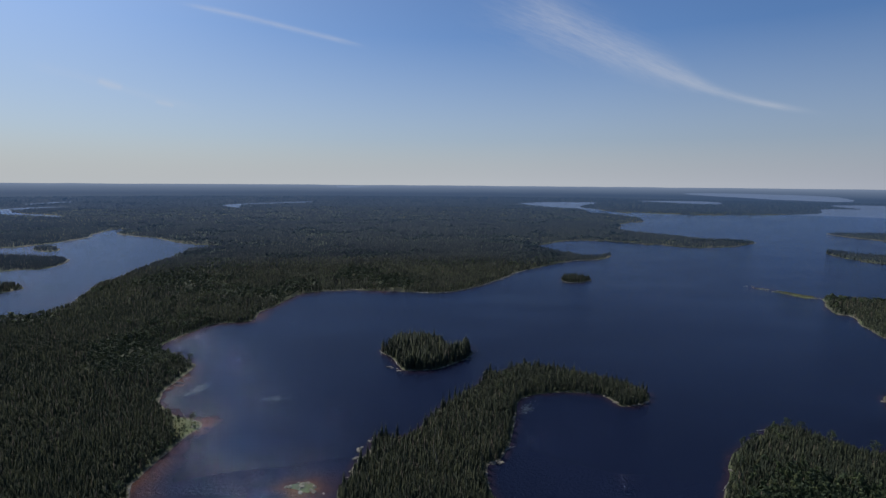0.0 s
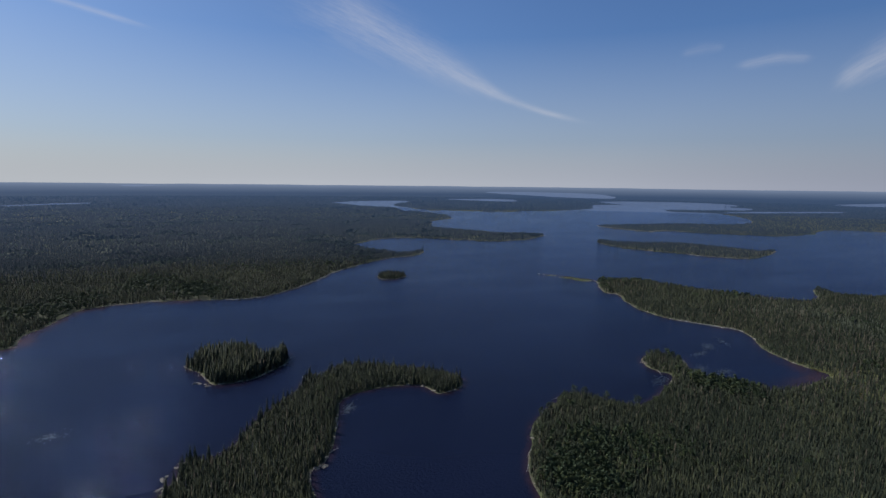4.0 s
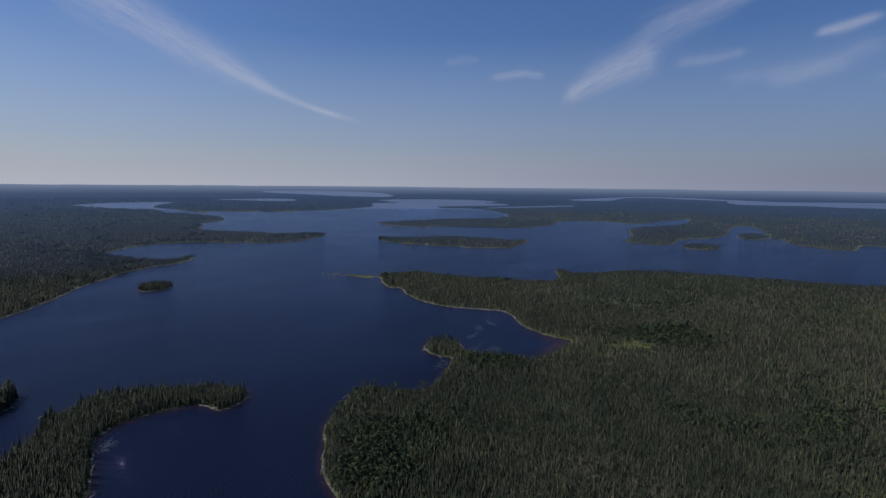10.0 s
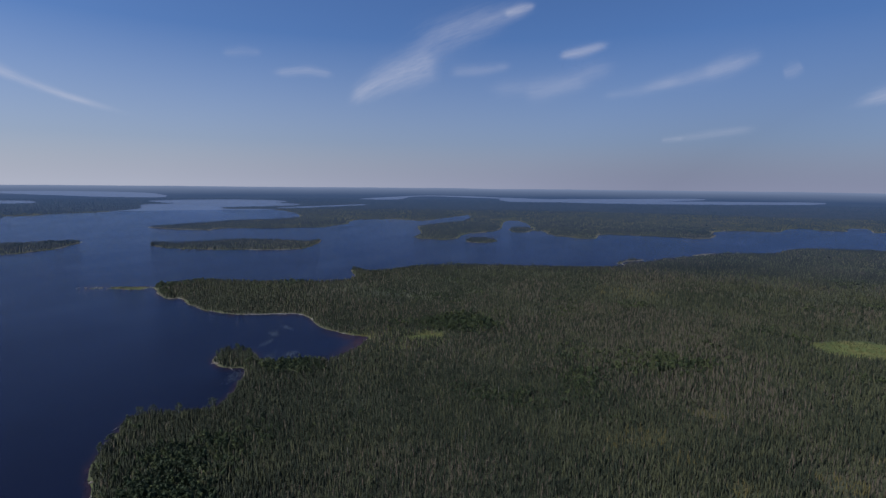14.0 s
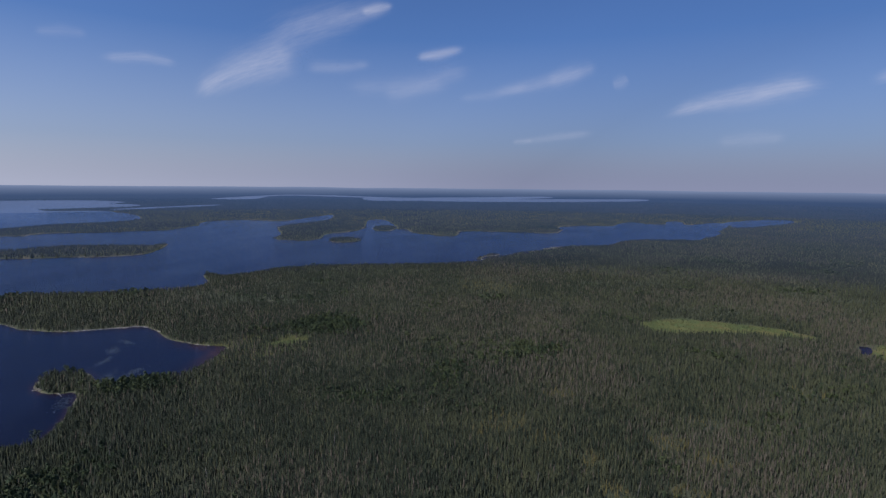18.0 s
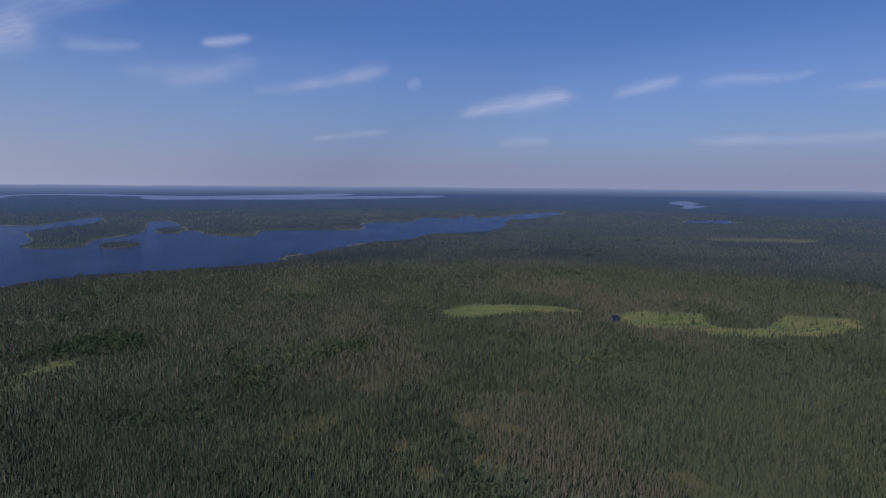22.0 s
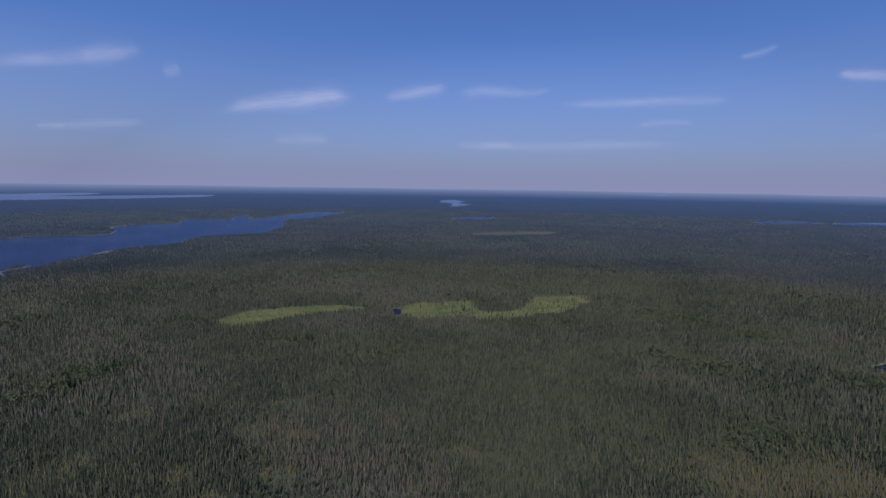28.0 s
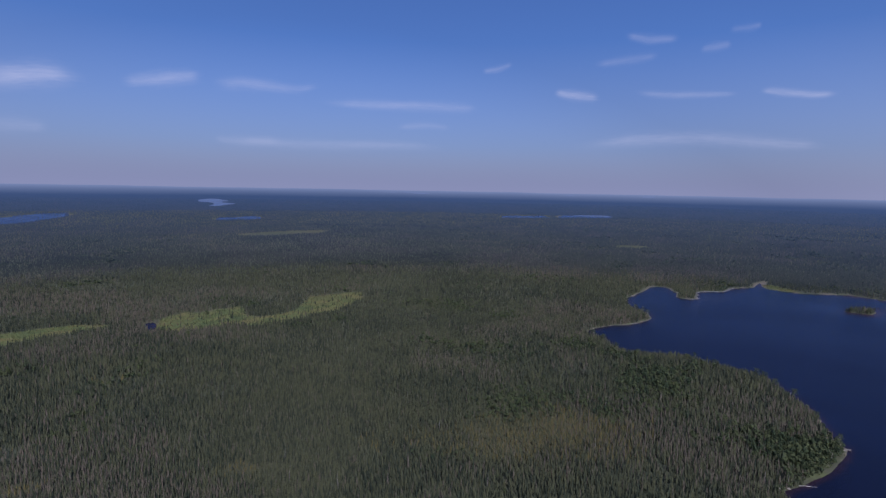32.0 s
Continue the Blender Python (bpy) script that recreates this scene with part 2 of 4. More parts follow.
isle("peninsula", [(19, 210), (25, 219), (29, 226), (34, 243), (39, 265), (42, 282), (47, 290), (58, 296), (67, 298), (80, 297), (92, 293), (97, 279), (104, 280), (113, 283), (119, 294), (116, 300), (106, 315), (94, 323), (70, 337), (50, 341), (37, 326), (30, 330), (27, 320), (28, 325), (22, 308), (-2, 271), (-16, 242), (-31, 241), (-32, 227), (-37, 215), (-37, 204), (-40, 192), (-21, 149), (21, 149)])
isle("wooded_island", [(-45, 374), (-39, 364), (-34, 358), (-29, 341), (-25, 332), (-15, 331), (-4, 334), (7, 344), (17, 355), (21, 368), (18, 382), (7, 368), (-1, 388), (-18, 396), (-35, 393), (-41, 375)])
isle("small_islet", [(149, 666), (151, 646), (166, 642), (180, 652), (188, 670), (176, 686), (160, 684)])
isle("far_bar", [(723, 2375), (771, 2252), (895, 2375), (877, 2563)])
isle("bar_islet", [(954, 2172), (946, 2075), (986, 2082), (995, 2182)])
isle("shoal", [(-62, 199), (-57, 197), (-52, 195), (-49, 199), (-53, 203), (-57, 202)])
isle("spit", [(354, 630), (361, 622), (371, 605), (379, 585), (388, 561), (408, 566), (396, 580), (386, 600), (375, 616), (364, 628)])
isle("west_point", [(-583, 681), (-565, 704), (-544, 705), (-535, 725), (-546, 771), (-562, 799), (-590, 815), (-634, 822), (-740, 838), (-640, 690)])
isle("west_islet", [(-698, 905), (-670, 885), (-648, 894), (-667, 931), (-696, 950), (-719, 940)])
isle("west_spit", [(-515, 590), (-498, 608), (-462, 585), (-463, 567), (-480, 553), (-540, 560)])
isle("east_islet", [(-53, -690), (-64, -685), (-81, -691), (-82, -711), (-68, -707)])
marsh("marsh_east", [(482, -85), (500, -102), (509, -118), (501, -151), (488, -183), (467, -217), (462, -180), (465, -153), (456, -118), (455, -93)])
marsh("marsh_south", [(442, -237), (462, -261), (460, -280), (448, -286), (443, -306), (442, -323), (427, -318), (404, -305), (389, -316), (386, -336), (398, -360), (421, -392), (417, -412), (411, -430), (400, -447), (373, -421), (361, -376), (353, -368), (359, -345), (357, -321), (361, -306), (366, -285), (380, -280), (386, -262), (398, -250), (403, -232)])
marsh("marsh_bay", [(352, 253), (340, 242), (311, 212), (319, 195), (332, 182), (350, 161), (383, 183), (376, 205), (379, 221), (376, 238)])
marsh("marsh_inlet", [(342, 244), (352, 238), (348, 227), (340, 222), (336, 235)])
marsh("marsh_strip", [(357, 202), (371, 195), (379, 180), (369, 176), (356, 187), (351, 196)])
marsh("marsh_point", [(377, 590), (386, 566), (404, 568), (394, 582), (386, 598)])
marsh("marsh_spit", [(-138, 262), (-123, 257), (-119, 248), (-121, 238), (-128, 240), (-132, 250)])
marsh("clearing_far", [(1040, -784), (981, -953), (1043, -1013), (1103, -832)])
marsh("clearing_pale", [(301, -1132), (251, -1164), (262, -1211), (306, -1171)])
marsh("beach_meadow", [(27, -812), (19, -778), (-13, -772), (-16, -788), (11, -814)])

CLEAR = 70.0


def signed(line, x, y):
    """Distance to a closed line, negative inside, no more than CLEAR outside."""
    out = np.full(x.shape, CLEAR)
    lo, hi = line.min(0) - CLEAR, line.max(0) + CLEAR
    sel = np.where((x > lo[0]) & (x < hi[0]) & (y > lo[1]) & (y < hi[1]))[0]
    if not len(sel):
        return out
    nxt = np.roll(line, -1, 0)
    for part_sel in np.array_split(sel, max(1, len(sel) * len(line) // 3000000)):
        px, py = x[part_sel][:, None], y[part_sel][:, None]
        ax, ay, bx, by = line[:, 0], line[:, 1], nxt[:, 0], nxt[:, 1]
        ex, ey = bx - ax, by - ay
        u = np.clip(((px - ax) * ex + (py - ay) * ey) / (ex * ex + ey * ey + 1e-9), 0, 1)
        dist = np.sqrt(((px - ax - u * ex) ** 2 + (py - ay - u * ey) ** 2).min(1))
        cross = ((ay > py) != (by > py)) & (px < ex * (py - ay) / (by - ay + 1e-12) + ax)
        inside = cross.sum(1) % 2 == 1
        out[part_sel] = np.minimum(np.where(inside, -dist, dist), CLEAR)
    return out


def shore(x, y):
    """Metres inland from the nearest water; negative on the water."""
    wet = np.full(x.shape, CLEAR)
    for line in LAKES.values():
        wet = np.minimum(wet, signed(line, x, y))
    dry = np.full(x.shape, CLEAR)
    for line in ISLES.values():
        dry = np.minimum(dry, signed(line, x, y))
    return np.maximum(wet, -dry)


def meadow(x, y, with_cover=False):
    """Metres outside the nearest marsh, how thickly trees grow in it, and how green it is."""
    m, c, green = np.full(x.shape, CLEAR), np.zeros(x.shape), np.zeros(x.shape)
    for line, cover, lush in MARSHES.values():
        d = signed(line, x, y)
        c = np.where(d < 0, cover, c)
        green = np.maximum(green, lush * np.clip(-d / 3 + 0.5, 0, 1))
        m = np.minimum(m, d)
    return (m, c, green) if with_cover else m


BOGS = [(110, -222, 44), (88, -246, 42), (132, -198, 36), (150, -182, 28), (248, 26, 26), (242, 0, 20), (256, 14, 22), (620, 60, 90), (409, -408, 26)]


# small openings among the trees: centre and reach
GLADES = [(228, -22, 9), (206, -56, 8), (203, -30, 7), (250, -60, 10), (238, -74, 8), (169, -99, 7), (276, -82, 7), (112, 163, 5), (183, -130, 7), (300, -10, 10), (330, -150, 9)]


def glade(x, y):
    """How open the woods are: 1 in a ragged glade, 0 under closed canopy."""
    g = np.zeros(np.shape(x))
    for gx, gy, gr in GLADES:
        g = np.maximum(g, np.exp(-((x - gx) ** 2 + (y - gy) ** 2) / gr ** 2))
    return np.clip((g + 0.9 * (fractal(x, y, 9, 57) - 0.5) - 0.35) * 3.0, 0, 1) * (g > 0.08)


def bogginess(x, y):
    """1 in the open bogs of short yellowish trees."""
    b = np.zeros(np.shape(x))
    for bx, by, br in BOGS:
        b = np.maximum(b, np.exp(-((x - bx) ** 2 + (y - by) ** 2) / br ** 2))
    return np.clip(b + (fractal(x, y, 160, 71) - 0.86) * 1.4, 0, 1)


# stony and sandy shores: centre, reach and width of the bare strip
BEACHES = [(24, -820, 35, 6.5), (-40, -790, 70, 4.5), (140, -692, 40, 3.2), (82, -664, 25, 3.4), (111, -508, 40, 2.2), (-401, 633, 60, 4.2), (-75, 585, 60, 3.6), (-194, 437, 30, 1.5), (380, 493, 35, 1.4), (353, 378, 40, 1.1), (381, 322, 30, 1.0), (252, 285, 14, 1.4), (28, 329, 8, 2.1), (26, 218, 9, 1.8), (-30, 338, 22, 1.3), (95, 283, 20, 1.2), (-118, 250, 10, 1.5), (-35, 225, 16, 2.4)]


def rim_width(x, y):
    """How wide the bare stony strip is at the water's edge."""
    r = np.hypot(x, y)
    w = np.clip(0.0016 * r, 0.4, 1.8) * np.clip((fractal(x, y, 16, 33, 3) - 0.47) / 0.12, 0, 1)
    w = np.maximum(w, np.where((x < -60) & (x > -330) & (r < 720), 0.7 + 1.1 * fractal(x, y, 30, 35), 0))
    for bx, by, reach, wide in BEACHES:
        w = np.maximum(w, wide * np.exp(-((x - bx) ** 2 + (y - by) ** 2) / reach ** 2))
    return w


def height(x, y, s):
    r = np.hypot(x, y)
    bank = np.where(s > 0, np.minimum(0.10 * s, 0.9) + np.clip((s - 6) / 60, 0, 1) * (0.4 + 2.2 * fractal(x, y, 120, 31)), np.maximum(0.16 * s, -5))
    return lift(r) + bank + np.clip((r - 3600) / 1200, 0, 1) * 9 * (fractal(x, y, 420, 83) - 0.5)


# ---- materials ----
def nodes_of(name):
    m = bpy.data.materials.new(name)
    m.use_nodes = True
    nt = m.node_tree
    return m, nt, nt.nodes["Principled BSDF"]


def link(nt, a, b):
    nt.links.new(a, b)


def noise_node(nt, scale, detail=4.0, rough=0.6, coords=None):
    n = nt.nodes.new("ShaderNodeTexNoise")
    n.inputs["Scale"].default_value = scale
    n.inputs["Detail"].default_value = detail
    n.inputs["Roughness"].default_value = rough
    if coords is None:
        coords = nt.nodes.new("ShaderNodeTexCoord").outputs["Object"]
    link(nt, coords, n.inputs["Vector"])
    return n.outputs["Fac"]


def ramp(nt, fac, stops):
    n = nt.nodes.new("ShaderNodeValToRGB")
    while len(n.color_ramp.elements) < len(stops):
        n.color_ramp.elements.new(0.5)
    for e, (pos, col) in zip(n.color_ramp.elements, stops):
        e.position = pos
        e.color = (*col, 1)
    link(nt, fac, n.inputs["Fac"])
    return n.outputs["Color"]


def mix(nt, fac, a, b, blend="MIX"):
    n = nt.nodes.new("ShaderNodeMix")
    n.data_type = "RGBA"
    n.blend_type = blend
    for sock, v in ((n.inputs["Factor"], fac), (n.inputs["A"], a), (n.inputs["B"], b)):
        if hasattr(v, "links"):
            link(nt, v, sock)
        elif isinstance(v, (int, float)):
            sock.default_value = v
        else:
            sock.default_value = (*v, 1)
    for i_sock, v in ((6, a), (7, b)):
        if hasattr(v, "links"):
            link(nt, v, n.inputs[i_sock])
        elif not isinstance(v, (int, float)):
            n.inputs[i_sock].default_value = (*v, 1)
    return n.outputs[2]


def calc(nt, op, a, b=0.0, clamp=False):
    n = nt.nodes.new("ShaderNodeMath")
    n.operation = op
    n.use_clamp = clamp
    for i, v in enumerate((a, b)):
        if hasattr(v, "links"):
            link(nt, v, n.inputs[i])
        else:
            n.inputs[i].default_value = v
    return n.outputs[0]


def attribute(nt, name):
    n = nt.nodes.new("ShaderNodeAttribute")
    n.attribute_name = name
    return n.outputs["Fac"]


def bump(nt, fac, strength, distance, bsdf):
    n = nt.nodes.new("ShaderNodeBump")
    n.inputs["Strength"].default_value = strength
    n.inputs["Distance"].default_value = distance
    link(nt, fac, n.inputs["Height"])
    link(nt, n.outputs["Normal"], bsdf.inputs["Normal"])


def span(nt, v, lo, hi):
    n = nt.nodes.new("ShaderNodeMapRange")
    n.inputs["From Min"].default_value = lo
    n.inputs["From Max"].default_value = hi
    link(nt, v, n.inputs["Value"])
    return n.outputs["Result"]


def ground_colour(nt):
    fine = noise_node(nt, 0.22, 6)
    wide = noise_node(nt, 0.012, 5)
    floor = ramp(nt, fine, [(0.3, (0.03, 0.036, 0.018)), (0.55, (0.05, 0.056, 0.028)), (0.75, (0.085, 0.08, 0.042))])
    moss = ramp(nt, wide, [(0.35, (0.035, 0.048, 0.024)), (0.65, (0.085, 0.078, 0.04))])
    base = mix(nt, 0.45, floor, moss)
    sedge = ramp(nt, noise_node(nt, 0.05, 6), [(0.32, (0.05, 0.075, 0.018)), (0.46, (0.085, 0.11, 0.024)), (0.58, (0.125, 0.118, 0.03)), (0.72, (0.15, 0.122, 0.042))])
    base = mix(nt, attribute(nt, "meadow"), base, sedge)
    peat_moss = ramp(nt, noise_node(nt, 0.12, 6), [(0.35, (0.06, 0.057, 0.016)), (0.65, (0.122, 0.104, 0.028))])
    base = mix(nt, attribute(nt, "bog"), base, peat_moss)
    s = attribute(nt, "inland")
    fringe = calc(nt, "MULTIPLY", span(nt, s, 7.0, 2.0), span(nt, noise_node(nt, 0.06, 4), 0.45, 0.6))
    base = mix(nt, fringe, base, (0.075, 0.09, 0.03))
    stone = ramp(nt, noise_node(nt, 0.5, 5), [(0.3, (0.07, 0.056, 0.04)), (0.7, (0.21, 0.175, 0.13))])
    rim = calc(nt, "MULTIPLY", attribute(nt, "rim"), span(nt, noise_node(nt, 0.35, 4), 0.25, 0.5), True)
    return mix(nt, rim, base, stone), fine


GROUND, nt, bsdf = nodes_of("forest_floor")
col, fine = ground_colour(nt)
link(nt, col, bsdf.inputs["Base Color"])
bsdf.inputs["Roughness"].default_value = 0.95
bump(nt, fine, 0.6, 0.6, bsdf)

FAR_LAND, nt, bsdf = nodes_of("hazed_land")
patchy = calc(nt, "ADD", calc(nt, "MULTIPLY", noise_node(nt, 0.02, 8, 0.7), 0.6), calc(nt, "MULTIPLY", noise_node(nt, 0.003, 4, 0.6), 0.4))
# shade between the crowns is put into this dark base colour
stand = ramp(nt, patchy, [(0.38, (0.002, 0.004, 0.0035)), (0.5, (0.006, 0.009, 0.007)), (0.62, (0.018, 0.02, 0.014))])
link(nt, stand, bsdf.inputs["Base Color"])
bsdf.inputs["Roughness"].default_value = 1.0


def haze_glow(nt, bsdf, colour, full, pale=(0.2, 0.25, 0.36)):
    """Paints distance haze as emission that grows with range from the origin."""
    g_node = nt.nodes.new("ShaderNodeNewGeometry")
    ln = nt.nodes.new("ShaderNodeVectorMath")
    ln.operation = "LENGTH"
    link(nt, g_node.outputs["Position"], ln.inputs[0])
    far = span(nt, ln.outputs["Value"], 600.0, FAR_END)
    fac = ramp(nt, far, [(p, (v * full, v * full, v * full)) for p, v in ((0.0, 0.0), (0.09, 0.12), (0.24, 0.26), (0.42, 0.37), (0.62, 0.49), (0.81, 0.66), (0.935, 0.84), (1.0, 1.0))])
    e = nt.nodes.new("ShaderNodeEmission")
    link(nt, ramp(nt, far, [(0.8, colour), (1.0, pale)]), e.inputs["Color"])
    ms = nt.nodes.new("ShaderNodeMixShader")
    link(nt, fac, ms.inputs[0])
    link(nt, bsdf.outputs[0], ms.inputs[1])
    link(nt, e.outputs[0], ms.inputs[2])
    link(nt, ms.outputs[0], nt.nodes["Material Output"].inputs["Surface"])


HAZE_BLUE = (0.056, 0.104, 0.215)
haze_glow(nt, bsdf, HAZE_BLUE, 0.92)


def water_material(name, far=False):
    m, nt, b = nodes_of(name)
    s = attribute(nt, "inland")
    shoal = attribute(nt, "shoal")
    peat = ramp(nt, noise_node(nt, 0.15, 4), [(0.3, (0.03, 0.013, 0.008)), (0.7, (0.1, 0.042, 0.022))])
    deep = ramp(nt, noise_node(nt, 0.006, 3), [(0.3, (0.0048, 0.0066, 0.0185)), (0.7, (0.0066, 0.0095, 0.026))])
    link(nt, mix(nt, shoal, deep, peat), b.inputs["Base Color"])
    b.inputs["IOR"].default_value = 1.33
    wind = noise_node(nt, 0.008, 4)
    link(nt, calc(nt, "ADD", calc(nt, "MULTIPLY", wind, 0.06), 0.025), b.inputs["Roughness"])
    b.inputs["Specular IOR Level"].default_value = 0.0
    long = nt.nodes.new("ShaderNodeMapping")
    long.inputs["Scale"].default_value = (1.0, 2.6, 1.0)
    long.inputs["Rotation"].default_value = (0, 0, 0.5)
    link(nt, nt.nodes.new("ShaderNodeTexCoord").outputs["Object"], long.inputs["Vector"])
    gust = span(nt, noise_node(nt, 0.006, 5, 0.6, long.outputs[0]), 0.3, 0.68)
    waves = calc(nt, "MULTIPLY", noise_node(nt, 0.7, 4), calc(nt, "ADD", calc(nt, "MULTIPLY", gust, 0.65), 0.45))
    bump(nt, waves, 1.0, 0.8, b)
    # gloss tinted blue, painting in the high sky that tilted ripples would mirror
    gloss = nt.nodes.new("ShaderNodeBsdfGlossy")
    gloss.inputs["Color"].default_value = (0.76, 0.85, 1.0, 1)
    fres = nt.nodes.new("ShaderNodeFresnel")
    fres.inputs["IOR"].default_value = 1.22
    link(nt, b.inputs["Normal"].links[0].from_socket, gloss.inputs["Normal"])
    link(nt, b.inputs["Roughness"].links[0].from_socket, gloss.inputs["Roughness"])
    both = nt.nodes.new("ShaderNodeMixShader")
    link(nt, calc(nt, "MULTIPLY", fres.outputs[0], 0.9), both.inputs[0])
    link(nt, b.outputs[0], both.inputs[1])
    link(nt, gloss.outputs[0], both.inputs[2])
    link(nt, both.outputs[0], nt.nodes["Material Output"].inputs["Surface"])
    # far water: pale haze painted in as emission
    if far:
        haze_glow(nt, both, (0.185, 0.235, 0.36), 0.75)
    return m


WATER = water_material("lake_water")
FAR_WATER = water_material("hazed_water", True)


def leaf_material(name, dark, mid, light, brown, far=False):
    yellow = (light[0] * 1.5, light[1] * 1.2, light[2] * 0.85)
    grey = tuple(1.25 * v for v in brown)
    m, nt, b = nodes_of(name)
    tone = attribute(nt, "tone")
    c = ramp(nt, tone, [(0.0, dark), (0.35, mid), (0.62, light), (0.70, brown), (0.84, grey), (0.88, yellow), (1.0, yellow)])
    fleck = noise_node(nt, 1.6, 3)
    c = mix(nt, span(nt, fleck, 0.35, 0.7), mix(nt, 1.0, c, (0.62, 0.62, 0.6), "MULTIPLY"), c)
    link(nt, c, b.inputs["Base Color"])
    b.inputs["Roughness"].default_value = 0.75
    b.inputs["Specular IOR Level"].default_value = 0.25
    # light passes through the thin foliage
    tr = nt.nodes.new("ShaderNodeBsdfTranslucent")
    link(nt, c, tr.inputs["Color"])
    both = nt.nodes.new("ShaderNodeMixShader")
    both.inputs[0].default_value = 0.08
    link(nt, b.outputs[0], both.inputs[1])
    link(nt, tr.outputs[0], both.inputs[2])
    link(nt, both.outputs[0], nt.nodes["Material Output"].inputs["Surface"])
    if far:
        haze_glow(nt, both, HAZE_BLUE, 0.9)
    return m


SPRUCE = leaf_material("spruce_needles", (0.0205, 0.0285, 0.0160), (0.0470, 0.0560, 0.0285), (0.0720, 0.0770, 0.0360), (0.0920, 0.0780, 0.0560))
BROADLEAF = leaf_material("aspen_leaves", (0.033, 0.05, 0.023), (0.05, 0.07, 0.028), (0.074, 0.09, 0.034), (0.1, 0.1, 0.045))
# far copies: darker, bluer base with distance haze painted in as emission
FAR_SPRUCE = leaf_material("hazed_spruce", (0.0135, 0.0190, 0.0125), (0.0290, 0.0350, 0.0200), (0.0460, 0.0510, 0.0280), (0.0600, 0.0530, 0.0410), True)
FAR_BROADLEAF = leaf_material("hazed_aspen", (0.028, 0.042, 0.021), (0.042, 0.055, 0.024), (0.06, 0.07, 0.03), (0.07, 0.072, 0.034), True)
BARK, nt, bsdf = nodes_of("spruce_bark")
link(nt, ramp(nt, noise_node(nt, 3.0, 5), [(0.3, (0.05, 0.038, 0.028)), (0.7, (0.15, 0.12, 0.09))]), bsdf.inputs["Base Color"])
bsdf.inputs["Roughness"].default_value = 0.95
STONE, nt, bsdf = nodes_of("granite")
rock_noise = noise_node(nt, 1.3, 6)
link(nt, ramp(nt, rock_noise, [(0.25, (0.09, 0.078, 0.062)), (0.5, (0.2, 0.175, 0.14)), (0.75, (0.32, 0.285, 0.235))]), bsdf.inputs["Base Color"])
bsdf.inputs["Roughness"].default_value = 0.9
bump(nt, rock_noise, 0.6, 0.1, bsdf)
SHINGLE, nt, bsdf = nodes_of("shore_shingle")
link(nt, ramp(nt, noise_node(nt, 0.3, 6), [(0.35, (0.04, 0.04, 0.036)), (0.55, (0.11, 0.106, 0.095)), (0.7, (0.24, 0.23, 0.205))]), bsdf.inputs["Base Color"])
bsdf.inputs["Roughness"].default_value = 0.95
DEADWOOD, nt, bsdf = nodes_of("bleached_wood")
link(nt, ramp(nt, noise_node(nt, 2.2, 5), [(0.3, (0.2, 0.18, 0.15)), (0.7, (0.45, 0.42, 0.37))]), bsdf.inputs["Base Color"])
bsdf.inputs["Roughness"].default_value = 0.85

GREYWOOD, nt, bsdf = nodes_of("grey_wood")
link(nt, ramp(nt, noise_node(nt, 2.2, 5), [(0.3, (0.09, 0.08, 0.07)), (0.7, (0.22, 0.205, 0.18))]), bsdf.inputs["Base Color"])
bsdf.inputs["Roughness"].default_value = 0.9

CIRRUS = bpy.data.materials.new("cirrus")
CIRRUS.use_nodes = True
nt = CIRRUS.node_tree
nt.nodes.remove(nt.nodes["Principled BSDF"])
uvn = nt.nodes.new("ShaderNodeTexCoord")
rand = nt.nodes.new("ShaderNodeObjectInfo").outputs["Random"]
shift = nt.nodes.new("ShaderNodeCombineXYZ")
link(nt, calc(nt, "MULTIPLY", rand, 50.0), shift.inputs[0])
adds = nt.nodes.new("ShaderNodeVectorMath")
link(nt, uvn.outputs["UV"], adds.inputs[0])
link(nt, shift.outputs[0], adds.inputs[1])
stretch = nt.nodes.new("ShaderNodeMapping")
stretch.inputs["Scale"].default_value = (0.55, 1.9, 1.0)
link(nt, adds.outputs[0], stretch.inputs["Vector"])
wisp = noise_node(nt, 1.5, 6, 0.55, stretch.outputs[0])
fibre = noise_node(nt, 9.0, 5, 0.6, stretch.outputs[0])
body = calc(nt, "ADD", calc(nt, "MULTIPLY", wisp, 0.65), calc(nt, "MULTIPLY", fibre, 0.35))
edge = attribute(nt, "veil")
torn = span(nt, calc(nt, "ADD", calc(nt, "MULTIPLY", edge, 0.9), calc(nt, "MULTIPLY", body, 2.6)), 1.35, 2.85)
alpha = calc(nt, "MULTIPLY", calc(nt, "MULTIPLY", torn, calc(nt, "POWER", edge, 1.8)), calc(nt, "MULTIPLY", attribute(nt, "thickness"), 0.6), True)
tb = nt.nodes.new("ShaderNodeBsdfTransparent")
# sunlit white painted as emission: the cloud sheets glow by themselves
glow = nt.nodes.new("ShaderNodeEmission")
glow.inputs["Color"].default_value = (0.6, 0.595, 0.65, 1)
ms = nt.nodes.new("ShaderNodeMixShader")
link(nt, alpha, ms.inputs[0])
link(nt, tb.outputs[0], ms.inputs[1])
link(nt, glow.outputs[0], ms.inputs[2])
link(nt, ms.outputs[0], nt.nodes["Material Output"].inputs["Surface"])


